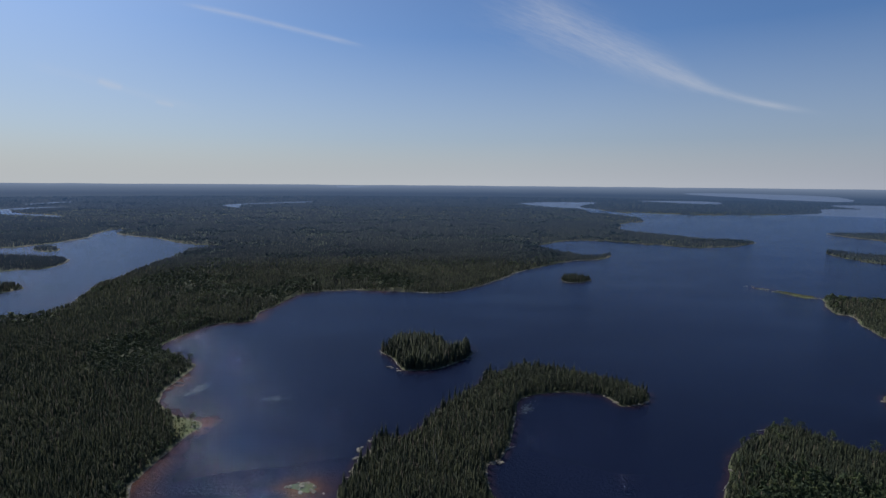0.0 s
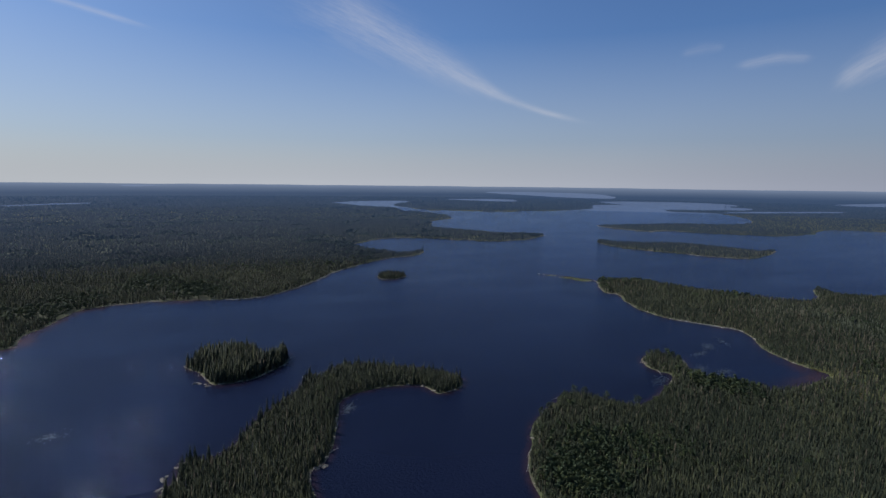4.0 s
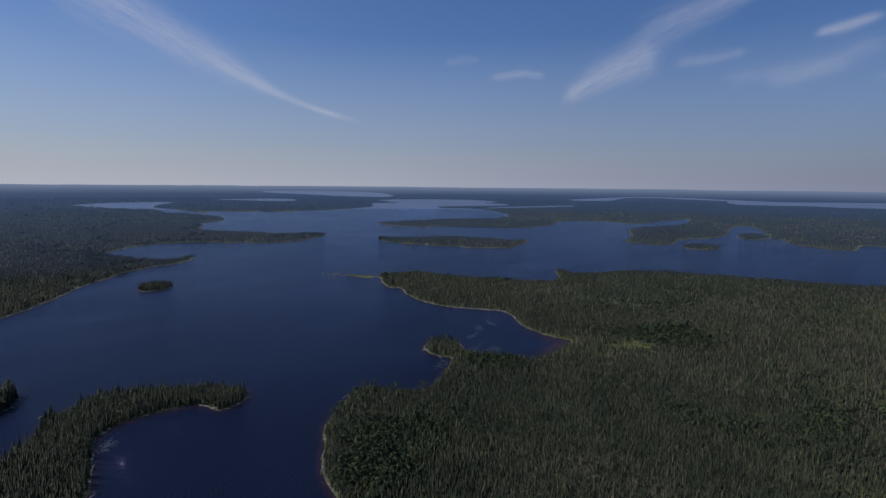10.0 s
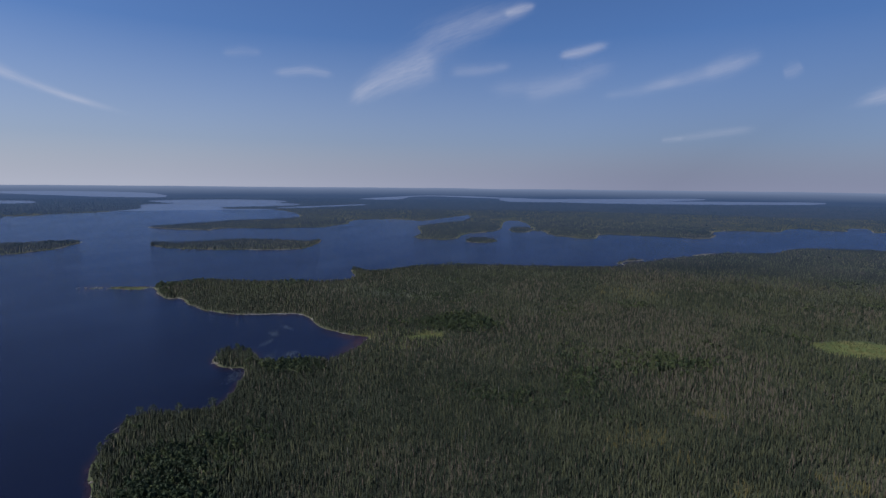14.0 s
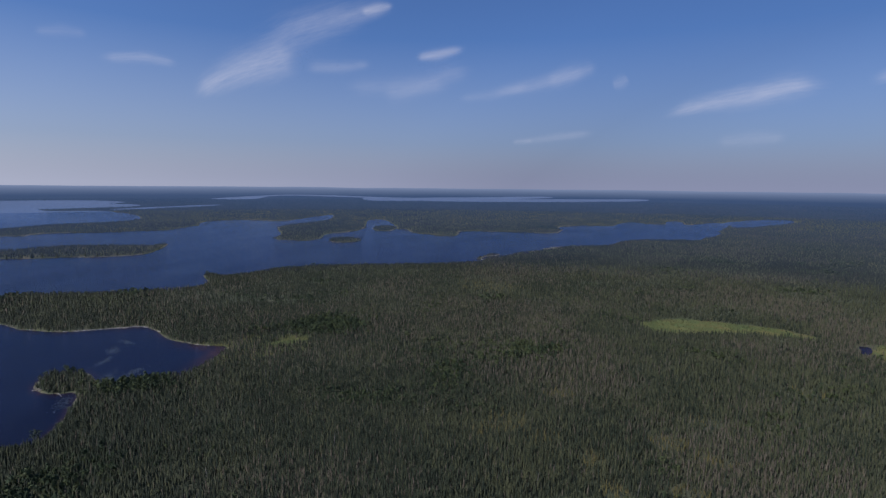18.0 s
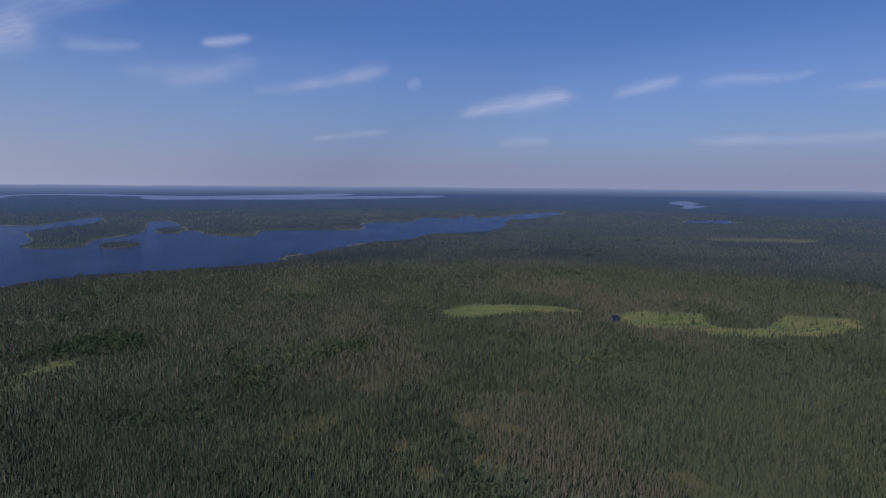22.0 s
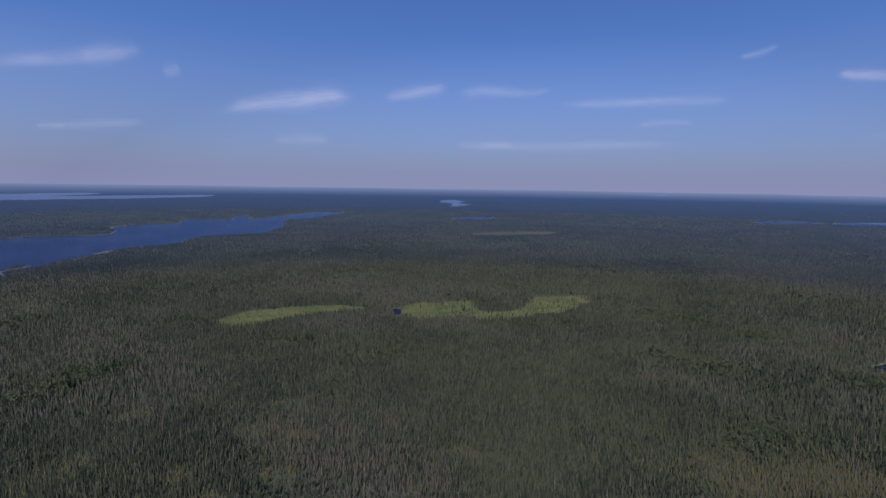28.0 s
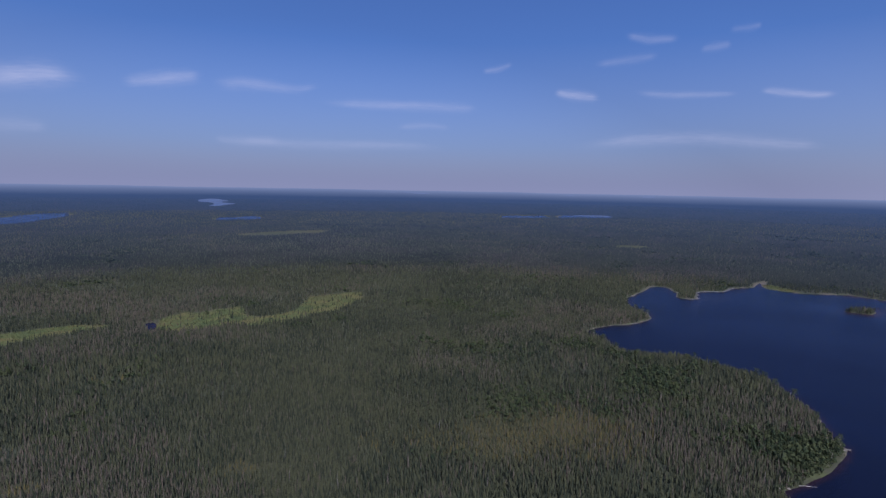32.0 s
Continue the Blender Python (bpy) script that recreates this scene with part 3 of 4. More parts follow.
# ---- meshes from arrays ----
def mesh_of(name, co, faces, material, attrs=(), smooth=True):
    """faces: an array (n, 3) or (n, 4) of corners."""
    me = bpy.data.meshes.new(name)
    k = faces.shape[1]
    me.vertices.add(len(co))
    me.vertices.foreach_set("co", np.ascontiguousarray(co, np.float32).ravel())
    me.loops.add(faces.size)
    me.loops.foreach_set("vertex_index", np.ascontiguousarray(faces, np.int32).ravel())
    me.polygons.add(len(faces))
    me.polygons.foreach_set("loop_start", np.arange(0, faces.size, k, dtype=np.int32))
    me.polygons.foreach_set("loop_total", np.full(len(faces), k, np.int32))
    me.update(calc_edges=True)
    me.polygons.foreach_set("use_smooth", np.full(len(faces), smooth))
    for key, vals in attrs:
        me.attributes.new(key, "FLOAT", "POINT").data.foreach_set("value", np.ascontiguousarray(vals, np.float32))
    me.materials.append(material)
    return me


def ring(az, radii):
    """A closed or open fan of quads: azimuths (degrees) by radii."""
    a = np.radians(az)
    x = np.outer(radii, np.sin(a)).ravel()
    y = np.outer(radii, np.cos(a)).ravel()
    n, m = len(radii), len(az)
    i = (np.arange(n - 1)[:, None] * m + np.arange(m - 1)[None]).ravel()
    return x, y, np.stack([i, i + 1, i + m + 1, i + m], 1)


VIEW = np.concatenate([np.arange(-48, 196, 0.25), np.arange(196, 312.1, 2.0)])
COARSE = np.concatenate([np.arange(-48, 196, 0.45), np.arange(196, 312.1, 2.0)])
dips = np.concatenate([np.linspace(80, 34, 16), np.linspace(33, 2.7, 175)])
near_radii = np.concatenate([[0.5], np.minimum(HEIGHT / np.tan(np.radians(dips)), NEAR_END - 1), [NEAR_END]])  # 193 rings, the last at the odd end of every second
far_radii = np.linspace(NEAR_END, FAR_END, 60)


# shallow places where the peaty bed shows: centre and reach
SHOALS = [(-155, 310, 26), (-200, 405, 30), (-118, 255, 16), (-122, 200, 24), (-163, 470, 26), (-53, 197, 11), (478, 335, 30), (327, 242, 22), (310, 250, 14)]


def sheet(name, radii, material, kind_of, az=VIEW):
    x, y, f = ring(az, radii)
    s = shore(x, y)
    r = np.hypot(x, y)
    if kind_of == "land":
        z = height(x, y, s)
        wide = rim_width(x, y)
        at = [("inland", s), ("meadow", meadow(x, y, True)[2]), ("bog", bogginess(x, y)), ("rim", np.clip(1.3 - 1.3 * s / np.maximum(wide, 0.05), 0, 1) * (s > -2) * (wide > 0.1))]
    else:
        z = lift(r)
        shoal = np.where(x < -60, 0.6 * np.clip((s + 9) / 8, 0, 1), 0.26 * np.clip((s + 3.5) / 3, 0, 1))
        for bx, by, br in SHOALS:
            shoal = np.maximum(shoal, np.exp(-((x - bx) ** 2 + (y - by) ** 2) / br ** 2) * np.clip((s + 14) / 13, 0, 1))
        at = [("inland", s), ("shoal", np.clip(shoal * (0.45 + 1.1 * fractal(x, y, 11, 15, 3)), 0, 1))]
    return new(name, mesh_of(name, np.stack([x, y, z], 1), f, material, at))


ground = tagged(sheet("ground", near_radii, GROUND, "land"), "mossy boreal forest floor with pale stony lake shores", "ground", kind="structure")
water = tagged(sheet("water", near_radii[10::2], WATER, "water", COARSE), "dark blue rippled lake water with brown shallows", "water", kind="structure")
backdrop = tagged(sheet("backdrop", far_radii, FAR_LAND, "land", COARSE), "distant forest running to the horizon, blue haze painted on", "distance", kind="structure")
backdrop_water = tagged(sheet("backdrop_water", far_radii[::4], FAR_WATER, "water", COARSE), "distant lakes paled by painted haze", "water", kind="structure")


# ---- clouds ----
def cirrus(points, label, density=1.0, far=4500.0):
    """A wispy streak along (azimuth, elevation, half width), all in degrees."""
    p = np.array(points, float)
    t = np.linspace(0, len(p) - 1, 48)
    az, el, hw = [np.interp(t, np.arange(len(p)), p[:, k]) for k in range(3)]
    k = np.ones(7) / 7
    pad = lambda v: np.convolve(np.pad(v, 3, "edge"), k, "valid")
    az, el, hw = pad(az), pad(el), pad(hw) * 2.6
    d_az, d_el = np.gradient(az) * np.cos(np.radians(el)), np.gradient(el)
    n = np.hypot(d_az, d_el) + 1e-9
    across = np.linspace(-1, 1, 13)
    A = az[:, None] - across * (hw * d_el / n)[:, None] / np.cos(np.radians(el))[:, None]
    E = el[:, None] + across * (hw * d_az / n)[:, None]
    ca, ce = np.radians(A), np.radians(E)
    co = np.stack([far * np.sin(ca) * np.cos(ce), far * np.cos(ca) * np.cos(ce), HEIGHT + far * np.sin(ce)], -1).reshape(-1, 3)
    m = 13
    i = (np.arange(47)[:, None] * m + np.arange(m - 1)[None]).ravel()
    f = np.stack([i, i + m, i + m + 1, i + 1], 1)
    along = np.cumsum(n) - n[0]
    ends = np.clip(np.minimum(np.arange(48), np.arange(48)[::-1]) / 11.0, 0, 1)
    veil = np.exp(-(across[None] * 1.9) ** 2) * (1 - across[None] ** 2) * (ends * ends * (3 - 2 * ends))[:, None]
    me = mesh_of("cirrus_cloud", co, f, CIRRUS, [("veil", veil.ravel()), ("thickness", np.full(veil.size, density))])
    uv = np.stack([np.broadcast_to(along[:, None] / 6, A.shape), across[None] * hw[:, None] / 3], -1).reshape(-1, 2)
    idx = np.empty(len(me.loops), np.int32)
    me.loops.foreach_get("vertex_index", idx)
    me.uv_layers.new(name="UVMap").data.foreach_set("uv", uv[idx].astype(np.float32).ravel())
    return tagged(new("cirrus_cloud", me), label, "cloud", "clouds in the sky")


cirrus([(-27.4, 16, 0.2), (-20.2, 15.4, 0.31), (-12.9, 14.3, 0.33), (-5.6, 13, 0.23)], "narrow white condensation trail", 0.8)
cirrus([(-2.7, 20.2, 4.17), (5.4, 17.6, 3.6), (12.2, 15.1, 2.62), (18.8, 12.2, 1.94), (22.9, 10.1, 1.17), (25.2, 8.9, 0.52), (29.2, 7.5, 0.36), (34, 6.2, 0.34), (38.1, 5.3, 0.23)], "broad white condensation trail spreading at one end", 0.95)
cirrus([(-32.4, 8.7, 0.29), (-31.1, 8.3, 0.45), (-29.8, 8.1, 0.25)], "small bright cirrus wisp", 0.9)
cirrus([(-27.9, 7.2, 0.21), (-26.9, 7, 0.31), (-25.8, 6.8, 0.21)], "small bright cirrus wisp", 0.7)
cirrus([(-38.6, 9.7, 0.45), (-34.2, 8.9, 0.57), (-28.3, 7.6, 0.51), (-20.6, 6, 0.55)], "faint long cirrus thread", 0.22)
cirrus([(53.9, 7.2, 0.35), (56.1, 9.3, 1.04), (58.7, 10.8, 1.73), (62.2, 12.2, 2.17), (65.4, 13.4, 1.35)], "brushed white cirrus plume", 0.95)
cirrus([(59.3, 11.9, 1.71), (63.9, 14.6, 2.02), (68.4, 16.2, 1.54), (71.7, 17.1, 0.86), (74.9, 18.1, 0.53)], "feathered cirrus strand fanning upward", 0.6)
cirrus([(70.1, 16.7, 0.27), (72, 17.1, 0.59), (74.2, 17.6, 0.27)], "bright torn cirrus wisp", 0.8)
cirrus([(64, 11.5, 0.57), (68.6, 11.7, 0.68), (72.2, 12.3, 0.39)], "feathered level cirrus strand", 0.45)
cirrus([(67.5, 9.8, 0.92), (74.8, 10, 1.11), (80.8, 10.3, 0.64)], "faint veil of thin cirrus", 0.28)
cirrus([(46.4, 10.6, 0.34), (50.6, 11.2, 0.62), (54, 10.8, 0.34)], "small white cirrus wisp", 0.55)
cirrus([(42.1, 12.1, 0.33), (44.5, 12.5, 0.55), (46.9, 12.5, 0.33)], "faint veil of thin cirrus", 0.25)
cirrus([(75.7, 12.8, 0.33), (78.3, 13.1, 0.64), (81.9, 13.9, 0.31)], "thin slanting cirrus wisp", 0.55)
cirrus([(81.6, 9.2, 0.43), (88.7, 10.2, 0.91), (91.6, 10.9, 0.97), (94.6, 11.5, 0.37)], "thin slanting cirrus wisp", 0.42)
cirrus([(95.7, 9.9, 0.37), (96.7, 10.2, 0.73), (97.6, 10.7, 0.36)], "small pale cloud puff", 0.4)
cirrus([(85.9, 4.5, 0.21), (87.2, 4.6, 0.37), (88.6, 4.7, 0.21)], "faint low veil of cloud", 0.4)
cirrus([(99.4, 6.5, 0.23), (103.1, 7.6, 0.75), (107.8, 8.3, 1.11), (111.3, 8.9, 1.16), (115.4, 8.7, 0.46)], "bright brushed cirrus streak", 0.9)
cirrus([(115.7, 8.6, 0.35), (120, 9.5, 0.91), (124.2, 10.2, 0.5)], "pale brushed cirrus streak", 0.68)
cirrus([(122.8, 9.3, 0.45), (127.2, 9.7, 0.78), (131.9, 9.4, 0.54), (135.3, 10.1, 0.31)], "pale brushed cirrus streak", 0.5)
cirrus([(132, 8.3, 0.32), (138.3, 8.3, 0.51), (143.5, 8.4, 0.58), (148.8, 8.3, 0.55), (151.6, 8.1, 0.31)], "long thin level cirrus streak", 0.55)
cirrus([(75.5, 12.8, 0.37), (78.1, 13.1, 0.67), (81.3, 13.9, 0.39)], "bright torn cirrus wisp", 0.5)
cirrus([(71.7, 9, 0.9), (74.7, 9.6, 1.17), (78.8, 11.1, 1.22), (83.2, 12.1, 0.61)], "faint veil of thin cirrus", 0.32)
cirrus([(79.5, 8.8, 0.4), (84, 9.3, 0.62), (88.9, 10.4, 0.54)], "faint veil of thin cirrus", 0.25)
cirrus([(88.7, 10.4, 0.53), (92, 11.2, 1.09), (95, 11.9, 0.55)], "thin slanting cirrus wisp", 0.35)
cirrus([(86, 4.4, 0.27), (90.3, 5, 0.5), (95.4, 5.5, 0.34)], "faint low veil of cloud", 0.35)
cirrus([(104.8, 4.2, 0.47), (108.4, 4.5, 0.83), (111.9, 4.6, 0.47)], "faint low veil of cloud", 0.32)
cirrus([(121.9, 4.3, 0.46), (131.2, 4.1, 0.61), (140.8, 4.3, 0.56), (149.5, 4.2, 0.46)], "low level band of pale cloud", 0.35)
cirrus([(150.5, 11.8, 0.23), (152.4, 12, 0.39), (154.4, 12.7, 0.22)], "small white cirrus wisp", 0.45)
cirrus([(157.8, 9.9, 0.33), (160.2, 9.5, 0.6), (163.5, 9.1, 0.32)], "small bright cirrus wisp", 0.9)
cirrus([(161.3, 12.2, 0.32), (165.5, 12.6, 0.52), (168.7, 12.9, 0.3)], "faint veil of thin cirrus", 0.32)
cirrus([(164.4, 15, 0.31), (167.2, 14.3, 0.5), (170.4, 14.2, 0.29)], "faint wisps of high white cirrus", 0.45)
cirrus([(171.3, 13.1, 0.29), (173, 13.3, 0.48), (174.6, 13.4, 0.28)], "faint wisps of high white cirrus", 0.42)
cirrus([(173.5, 14.6, 0.28), (175.7, 14.6, 0.41), (176.8, 14.7, 0.23)], "faint wisps of high white cirrus", 0.38)
cirrus([(164.9, 9.7, 0.26), (169, 9.2, 0.41), (172.9, 9.1, 0.34), (176.2, 9, 0.19)], "thin ragged cirrus streak", 0.5)
cirrus([(176.3, 9.3, 0.19), (178, 9, 0.42), (180.9, 8.5, 0.36), (183.2, 8.5, 0.21)], "thin ragged cirrus streak", 0.8)
cirrus([(157.2, 4.2, 0.46), (166.5, 5.1, 0.75), (172.4, 5.2, 0.8), (179.8, 4.4, 0.55), (183.6, 4.3, 0.35)], "low level band of pale cloud", 0.5)
cirrus([(123.5, 4.4, 0.28), (126.5, 4.2, 0.57), (131.6, 4.5, 0.41)], "faint low veil of cloud", 0.35)
cirrus([(141.3, 6.1, 0.29), (145.2, 6.4, 0.41), (148.4, 6.1, 0.29)], "faint low veil of cloud", 0.3)


# ---- trees ----
def spruce_shape(tiers, sides, seed):
    """One unit-high narrow spruce: ragged drooping skirts, one above the other."""
    q = np.random.default_rng(seed)
    co, fa = [], []
    for k in range(tiers):
        u = k / tiers
        low = 0.05 + 0.92 * u
        top = 1.0 if k == tiers - 1 else min(1.0, low + 1.5 / tiers + 0.04)
        rad = (0.15 if tiers > 1 else 0.165) * (1 - u) ** 0.6 + 0.018
        at = len(co)
        co.append((q.normal(0, 0.012), q.normal(0, 0.012), top))
        for j in range(sides):
            a = 2 * math.pi * (j + 0.5 * (k % 2)) / sides + q.normal(0, 0.25)
            rr = rad * q.uniform(0.6, 1.3)
            co.append((rr * math.cos(a), rr * math.sin(a), low + q.uniform(-0.05, 0.05)))
        for j in range(sides):
            fa.append((at, at + 1 + j, at + 1 + (j + 1) % sides))
    return np.array(co), np.array(fa)


def aspen_shape(sprays, seed):
    """One unit-high broadleaf crown: loose leaf sprays in an uneven dome."""
    q = np.random.default_rng(seed)
    co, fa = [], []
    lobes = [(q.normal(0, 0.07), q.normal(0, 0.07), q.uniform(0.5, 0.82), q.uniform(0.1, 0.17)) for k in range(5)]
    for k in range(sprays):
        lx, ly, lz, lr = lobes[k % 5]
        d = q.normal(0, 1, 3)
        d /= np.linalg.norm(d)
        d[2] = abs(d[2]) if q.uniform() < 0.75 else d[2]
        c = np.array([lx, ly, lz]) + d * lr * q.uniform(0.75, 1.1) * np.array([1, 1, 0.9])
        u = np.cross(d, q.normal(0, 1, 3))
        u /= np.linalg.norm(u)
        v = np.cross(d, u)
        size = lr * q.uniform(0.55, 0.95) * math.sqrt(30 / sprays)
        at = len(co)
        for t in (0.0, 2.1, 4.2):
            co.append(tuple(c + size * (u * math.cos(t) + v * math.sin(t)) - d * size * 0.35 * (t > 0)))
        fa.append((at, at + 1, at + 2))
    return np.array(co), np.array(fa)


def scatter(r0, r1, spacing, az0=-46.0, az1=194.0):
    """Jittered places in a ring of the land with their distance inland."""
    n_r = int((r1 - r0) / spacing)
    xs, ys = [], []
    for k in range(n_r):
        r = r0 + (k + 0.5) * spacing
        n = int(r * radians(az1 - az0) / spacing)
        a = np.radians(az0 + (np.arange(n) + rng.uniform(0, 1, n)) / n * (az1 - az0))
        rr = r + rng.uniform(-0.55, 0.55, n) * spacing
        xs.append(rr * np.sin(a))
        ys.append(rr * np.cos(a))
    x, y = np.concatenate(xs), np.concatenate(ys)
    s = shore(x, y)
    md, cover, lush = meadow(x, y, True)
    thin = fractal(x, y, 45, 51)
    keep = (s > 0.3 + 1.6 * fractal(x, y, 9, 77) ** 2 + 0.75 * rim_width(x, y) + np.clip(0.002 * (np.hypot(x, y) - 450), 0, 1.6)) & ((md > rng.uniform(-1.5, 3, len(x))) | (rng.uniform(0, 1, len(x)) < cover)) & (rng.uniform(0, 1, len(x)) < np.clip(1.9 - 1.6 * thin, 0.45, 1) * (1 - 0.2 * glade(x, y)) * (1 - 0.2 * bogginess(x, y)))
    return x[keep], y[keep], s[keep]


def plant(name, x, y, s, shapes, material, tall, wide, tone, label, smooth=True):
    """All the trees of one stand as one mesh."""
    z = height(x, y, s) - 0.1
    which = rng.integers(0, len(shapes), len(x))
    spin = rng.uniform(0, 2 * math.pi, len(x))
    lean = rng.normal(0, 0.025, (len(x), 2))
    all_co, all_fa, all_tone, at = [], [], [], 0
    for k, (co, fa) in enumerate(shapes):
        sel = np.where(which == k)[0]
        if not len(sel):
            continue
        c, sn = np.cos(spin[sel])[:, None], np.sin(spin[sel])[:, None]
        h, wd = tall[sel][:, None], wide[sel][:, None]
        X = (co[None, :, 0] * c - co[None, :, 1] * sn) * wd + lean[sel][:, :1] * co[None, :, 2] * h
        Y = (co[None, :, 0] * sn + co[None, :, 1] * c) * wd + lean[sel][:, 1:] * co[None, :, 2] * h
        Z = co[None, :, 2] * h
        P = np.stack([X + x[sel][:, None], Y + y[sel][:, None], Z + z[sel][:, None]], -1)
        all_co.append(P.reshape(-1, 3))
        all_fa.append((fa[None] + (np.arange(len(sel)) * len(co))[:, None, None]).reshape(-1, 3) + at)
        all_tone.append(np.repeat(tone[sel], len(co)))
        at += len(sel) * len(co)
    me = mesh_of(name, np.concatenate(all_co), np.concatenate(all_fa), material, [("tone", np.concatenate(all_tone))], smooth)
    return tagged(new(name, me), label, "forest", kind="stuff")


# groves of broadleaf trees: centre and reach
GROVES = [(158, 195, 38), (125, 175, 25), (260, 232, 22), (-15, -285, 25), (-208, 360, 35), (-103, 670, 45), (-300, 620, 60), (401, 175, 26), (-60, 640, 40)]


def stand(name, r0, r1, spacing, spruces, aspens, swell, squat, label, needle, leaf, az0=-46.0, az1=194.0):
    # neighbouring stands run into one another
    soft0, soft1 = (0.09 * v if 200 < v < NEAR_END else 0.0 for v in (r0, r1))
    x, y, s = scatter(r0 - soft0, r1 + soft1, spacing, az0, az1)
    edge = np.hypot(x, y)
    ok = (edge > r0 + soft0 * rng.uniform(-1, 1, len(x))) & (edge < r1 + soft1 * rng.uniform(-1, 1, len(x)))
    x, y, s = x[ok], y[ok], s[ok]
    ok = (signed(ISLES["shoal"], x, y) > 1) & (signed(ISLES["spit"], x, y) > 1)
    x, y, s = x[ok], y[ok], s[ok]
    bog, opening = bogginess(x, y), glade(x, y)
    on_isle = np.full(len(x), False)
    for line in ISLES.values():
        on_isle |= signed(line, x, y) < 0
    grove = np.zeros(len(x))
    for gx, gy, gr in GROVES:
        grove = np.maximum(grove, np.exp(-((x - gx) ** 2 + (y - gy) ** 2) / gr ** 2))
    mixed = np.clip((40 - np.degrees(np.arctan2(x, y))) / 20, 0, 1) * np.clip((np.hypot(x, y) - 300) / 200, 0, 1) * (np.degrees(np.arctan2(x, y)) > -60)
    leafy = 0.45 * grove + fractal(x, y, 55, 91, 4) + 0.08 * np.exp(-s / 12) + rng.normal(0, 0.08, len(x)) > 0.79 - 0.11 * mixed + 0.25 * bog + 0.5 * on_isle
    # tall trees on the west side and the isles, shorter muskeg spruce to the east
    az = np.degrees(np.arctan2(x, y)) % 360
    turn = np.where(az > 300, az - 360, az)
    east = np.clip((turn - 30) / 25, 0, 1) * np.clip((170 - az) / 20, 0.3, 1)
    # stands of one age: tall old spruce, then patches of low young growth
    age = np.clip(fractal(x + 40 * fractal(x, y, 70, 5), y, 75, 13, 3) - 0.5, -0.16, 0.4)
    tall = squat * (5.0 - 1.7 * east + 2.8 * age + rng.normal(0, 0.9, len(x)) + 1.4 * (rng.uniform(0, 1, len(x)) < 0.06)) * (1 - 0.74 * bog) * (1 - 0.3 * opening)
    tall = np.where(signed(ISLES["wooded_island"], x, y) < 0, tall * 1.7, tall)
    tall = np.clip(tall, 1.1, 15) * np.clip(0.55 + s / 12, 0.6, 1)
    wide = (1.45 + 0.42 * tall) * rng.uniform(0.7, 1.25, len(x)) * swell * (1 - 0.25 * bog)
    # greens vary from stand to stand and by bearing; old and sick stands are dull brown and grey
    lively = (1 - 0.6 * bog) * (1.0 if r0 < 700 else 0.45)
    # light and shade put into tone by bearing: dark sunward, pale down-sun
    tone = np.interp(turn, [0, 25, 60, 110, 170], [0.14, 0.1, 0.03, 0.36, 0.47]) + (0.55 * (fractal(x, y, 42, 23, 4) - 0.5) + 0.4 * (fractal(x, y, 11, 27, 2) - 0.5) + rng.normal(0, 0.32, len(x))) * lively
    if r0 > 500:
        tone = tone + 0.5 * (fractal(x, y, 130, 63, 3) - 0.5)
    tone = np.clip(tone - 0.06 * on_isle, 0, 0.62)
    old = np.clip((fractal(x, y, 85, 37, 4) + 0.10 * age - 0.47) * 5.0, 0, 1) * np.interp(turn, [0, 30, 60, 110], [0.05, 0.1, 0.3, 0.75])
    brown = rng.uniform(0, 1, len(x)) < 0.03 + 0.55 * old
    tone = np.where(brown, rng.uniform(0.70, 0.84, len(x)), tone)
    tone = np.where(rng.uniform(0, 1, len(x)) < np.maximum(0.9 * bog, 0.5 * opening), rng.uniform(0.86, 1.0, len(x)), tone)
    tone = np.where(leafy, np.clip(tone, 0.05, 0.62), tone)
    a = ~leafy
    leafy = leafy & (rng.uniform(0, 1, len(x)) < 0.6)
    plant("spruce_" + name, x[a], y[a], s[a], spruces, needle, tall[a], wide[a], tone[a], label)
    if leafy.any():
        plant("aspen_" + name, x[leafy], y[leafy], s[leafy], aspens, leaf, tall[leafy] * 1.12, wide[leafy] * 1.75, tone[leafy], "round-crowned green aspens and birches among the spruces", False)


near_spruce = [spruce_shape(2, 3, k) for k in range(16)]
far_spruce = [spruce_shape(1, 3, 40 + k) for k in range(8)]
near_aspen = [aspen_shape(34, 60 + k) for k in range(8)]
plain_aspen = [aspen_shape(20, 70 + k) for k in range(6)]
small_aspen = [aspen_shape(8, 80 + k) for k in range(6)]
stand("forest", 165, 330, 1.0, near_spruce, near_aspen, 0.84, 0.9, "dense olive-green black spruce forest with pointed crowns", SPRUCE, BROADLEAF)
stand("forest", 330, 540, 1.45, near_spruce, near_aspen, 1.05, 1.0, "dense dark green spruce forest on the lake shores", SPRUCE, BROADLEAF)
stand("woods", 540, 780, 2.3, near_spruce, plain_aspen, 1.4, 1.0, "dense dark green spruce woods seen from above", SPRUCE, BROADLEAF)
# from here outward the trees emit painted haze
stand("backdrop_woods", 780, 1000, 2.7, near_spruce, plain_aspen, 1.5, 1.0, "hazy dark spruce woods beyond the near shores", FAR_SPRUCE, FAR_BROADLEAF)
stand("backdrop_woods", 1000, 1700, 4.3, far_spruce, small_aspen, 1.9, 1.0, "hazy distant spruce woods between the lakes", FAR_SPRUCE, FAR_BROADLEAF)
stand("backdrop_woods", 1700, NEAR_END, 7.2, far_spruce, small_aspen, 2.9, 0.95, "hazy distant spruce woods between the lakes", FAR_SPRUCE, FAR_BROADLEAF)
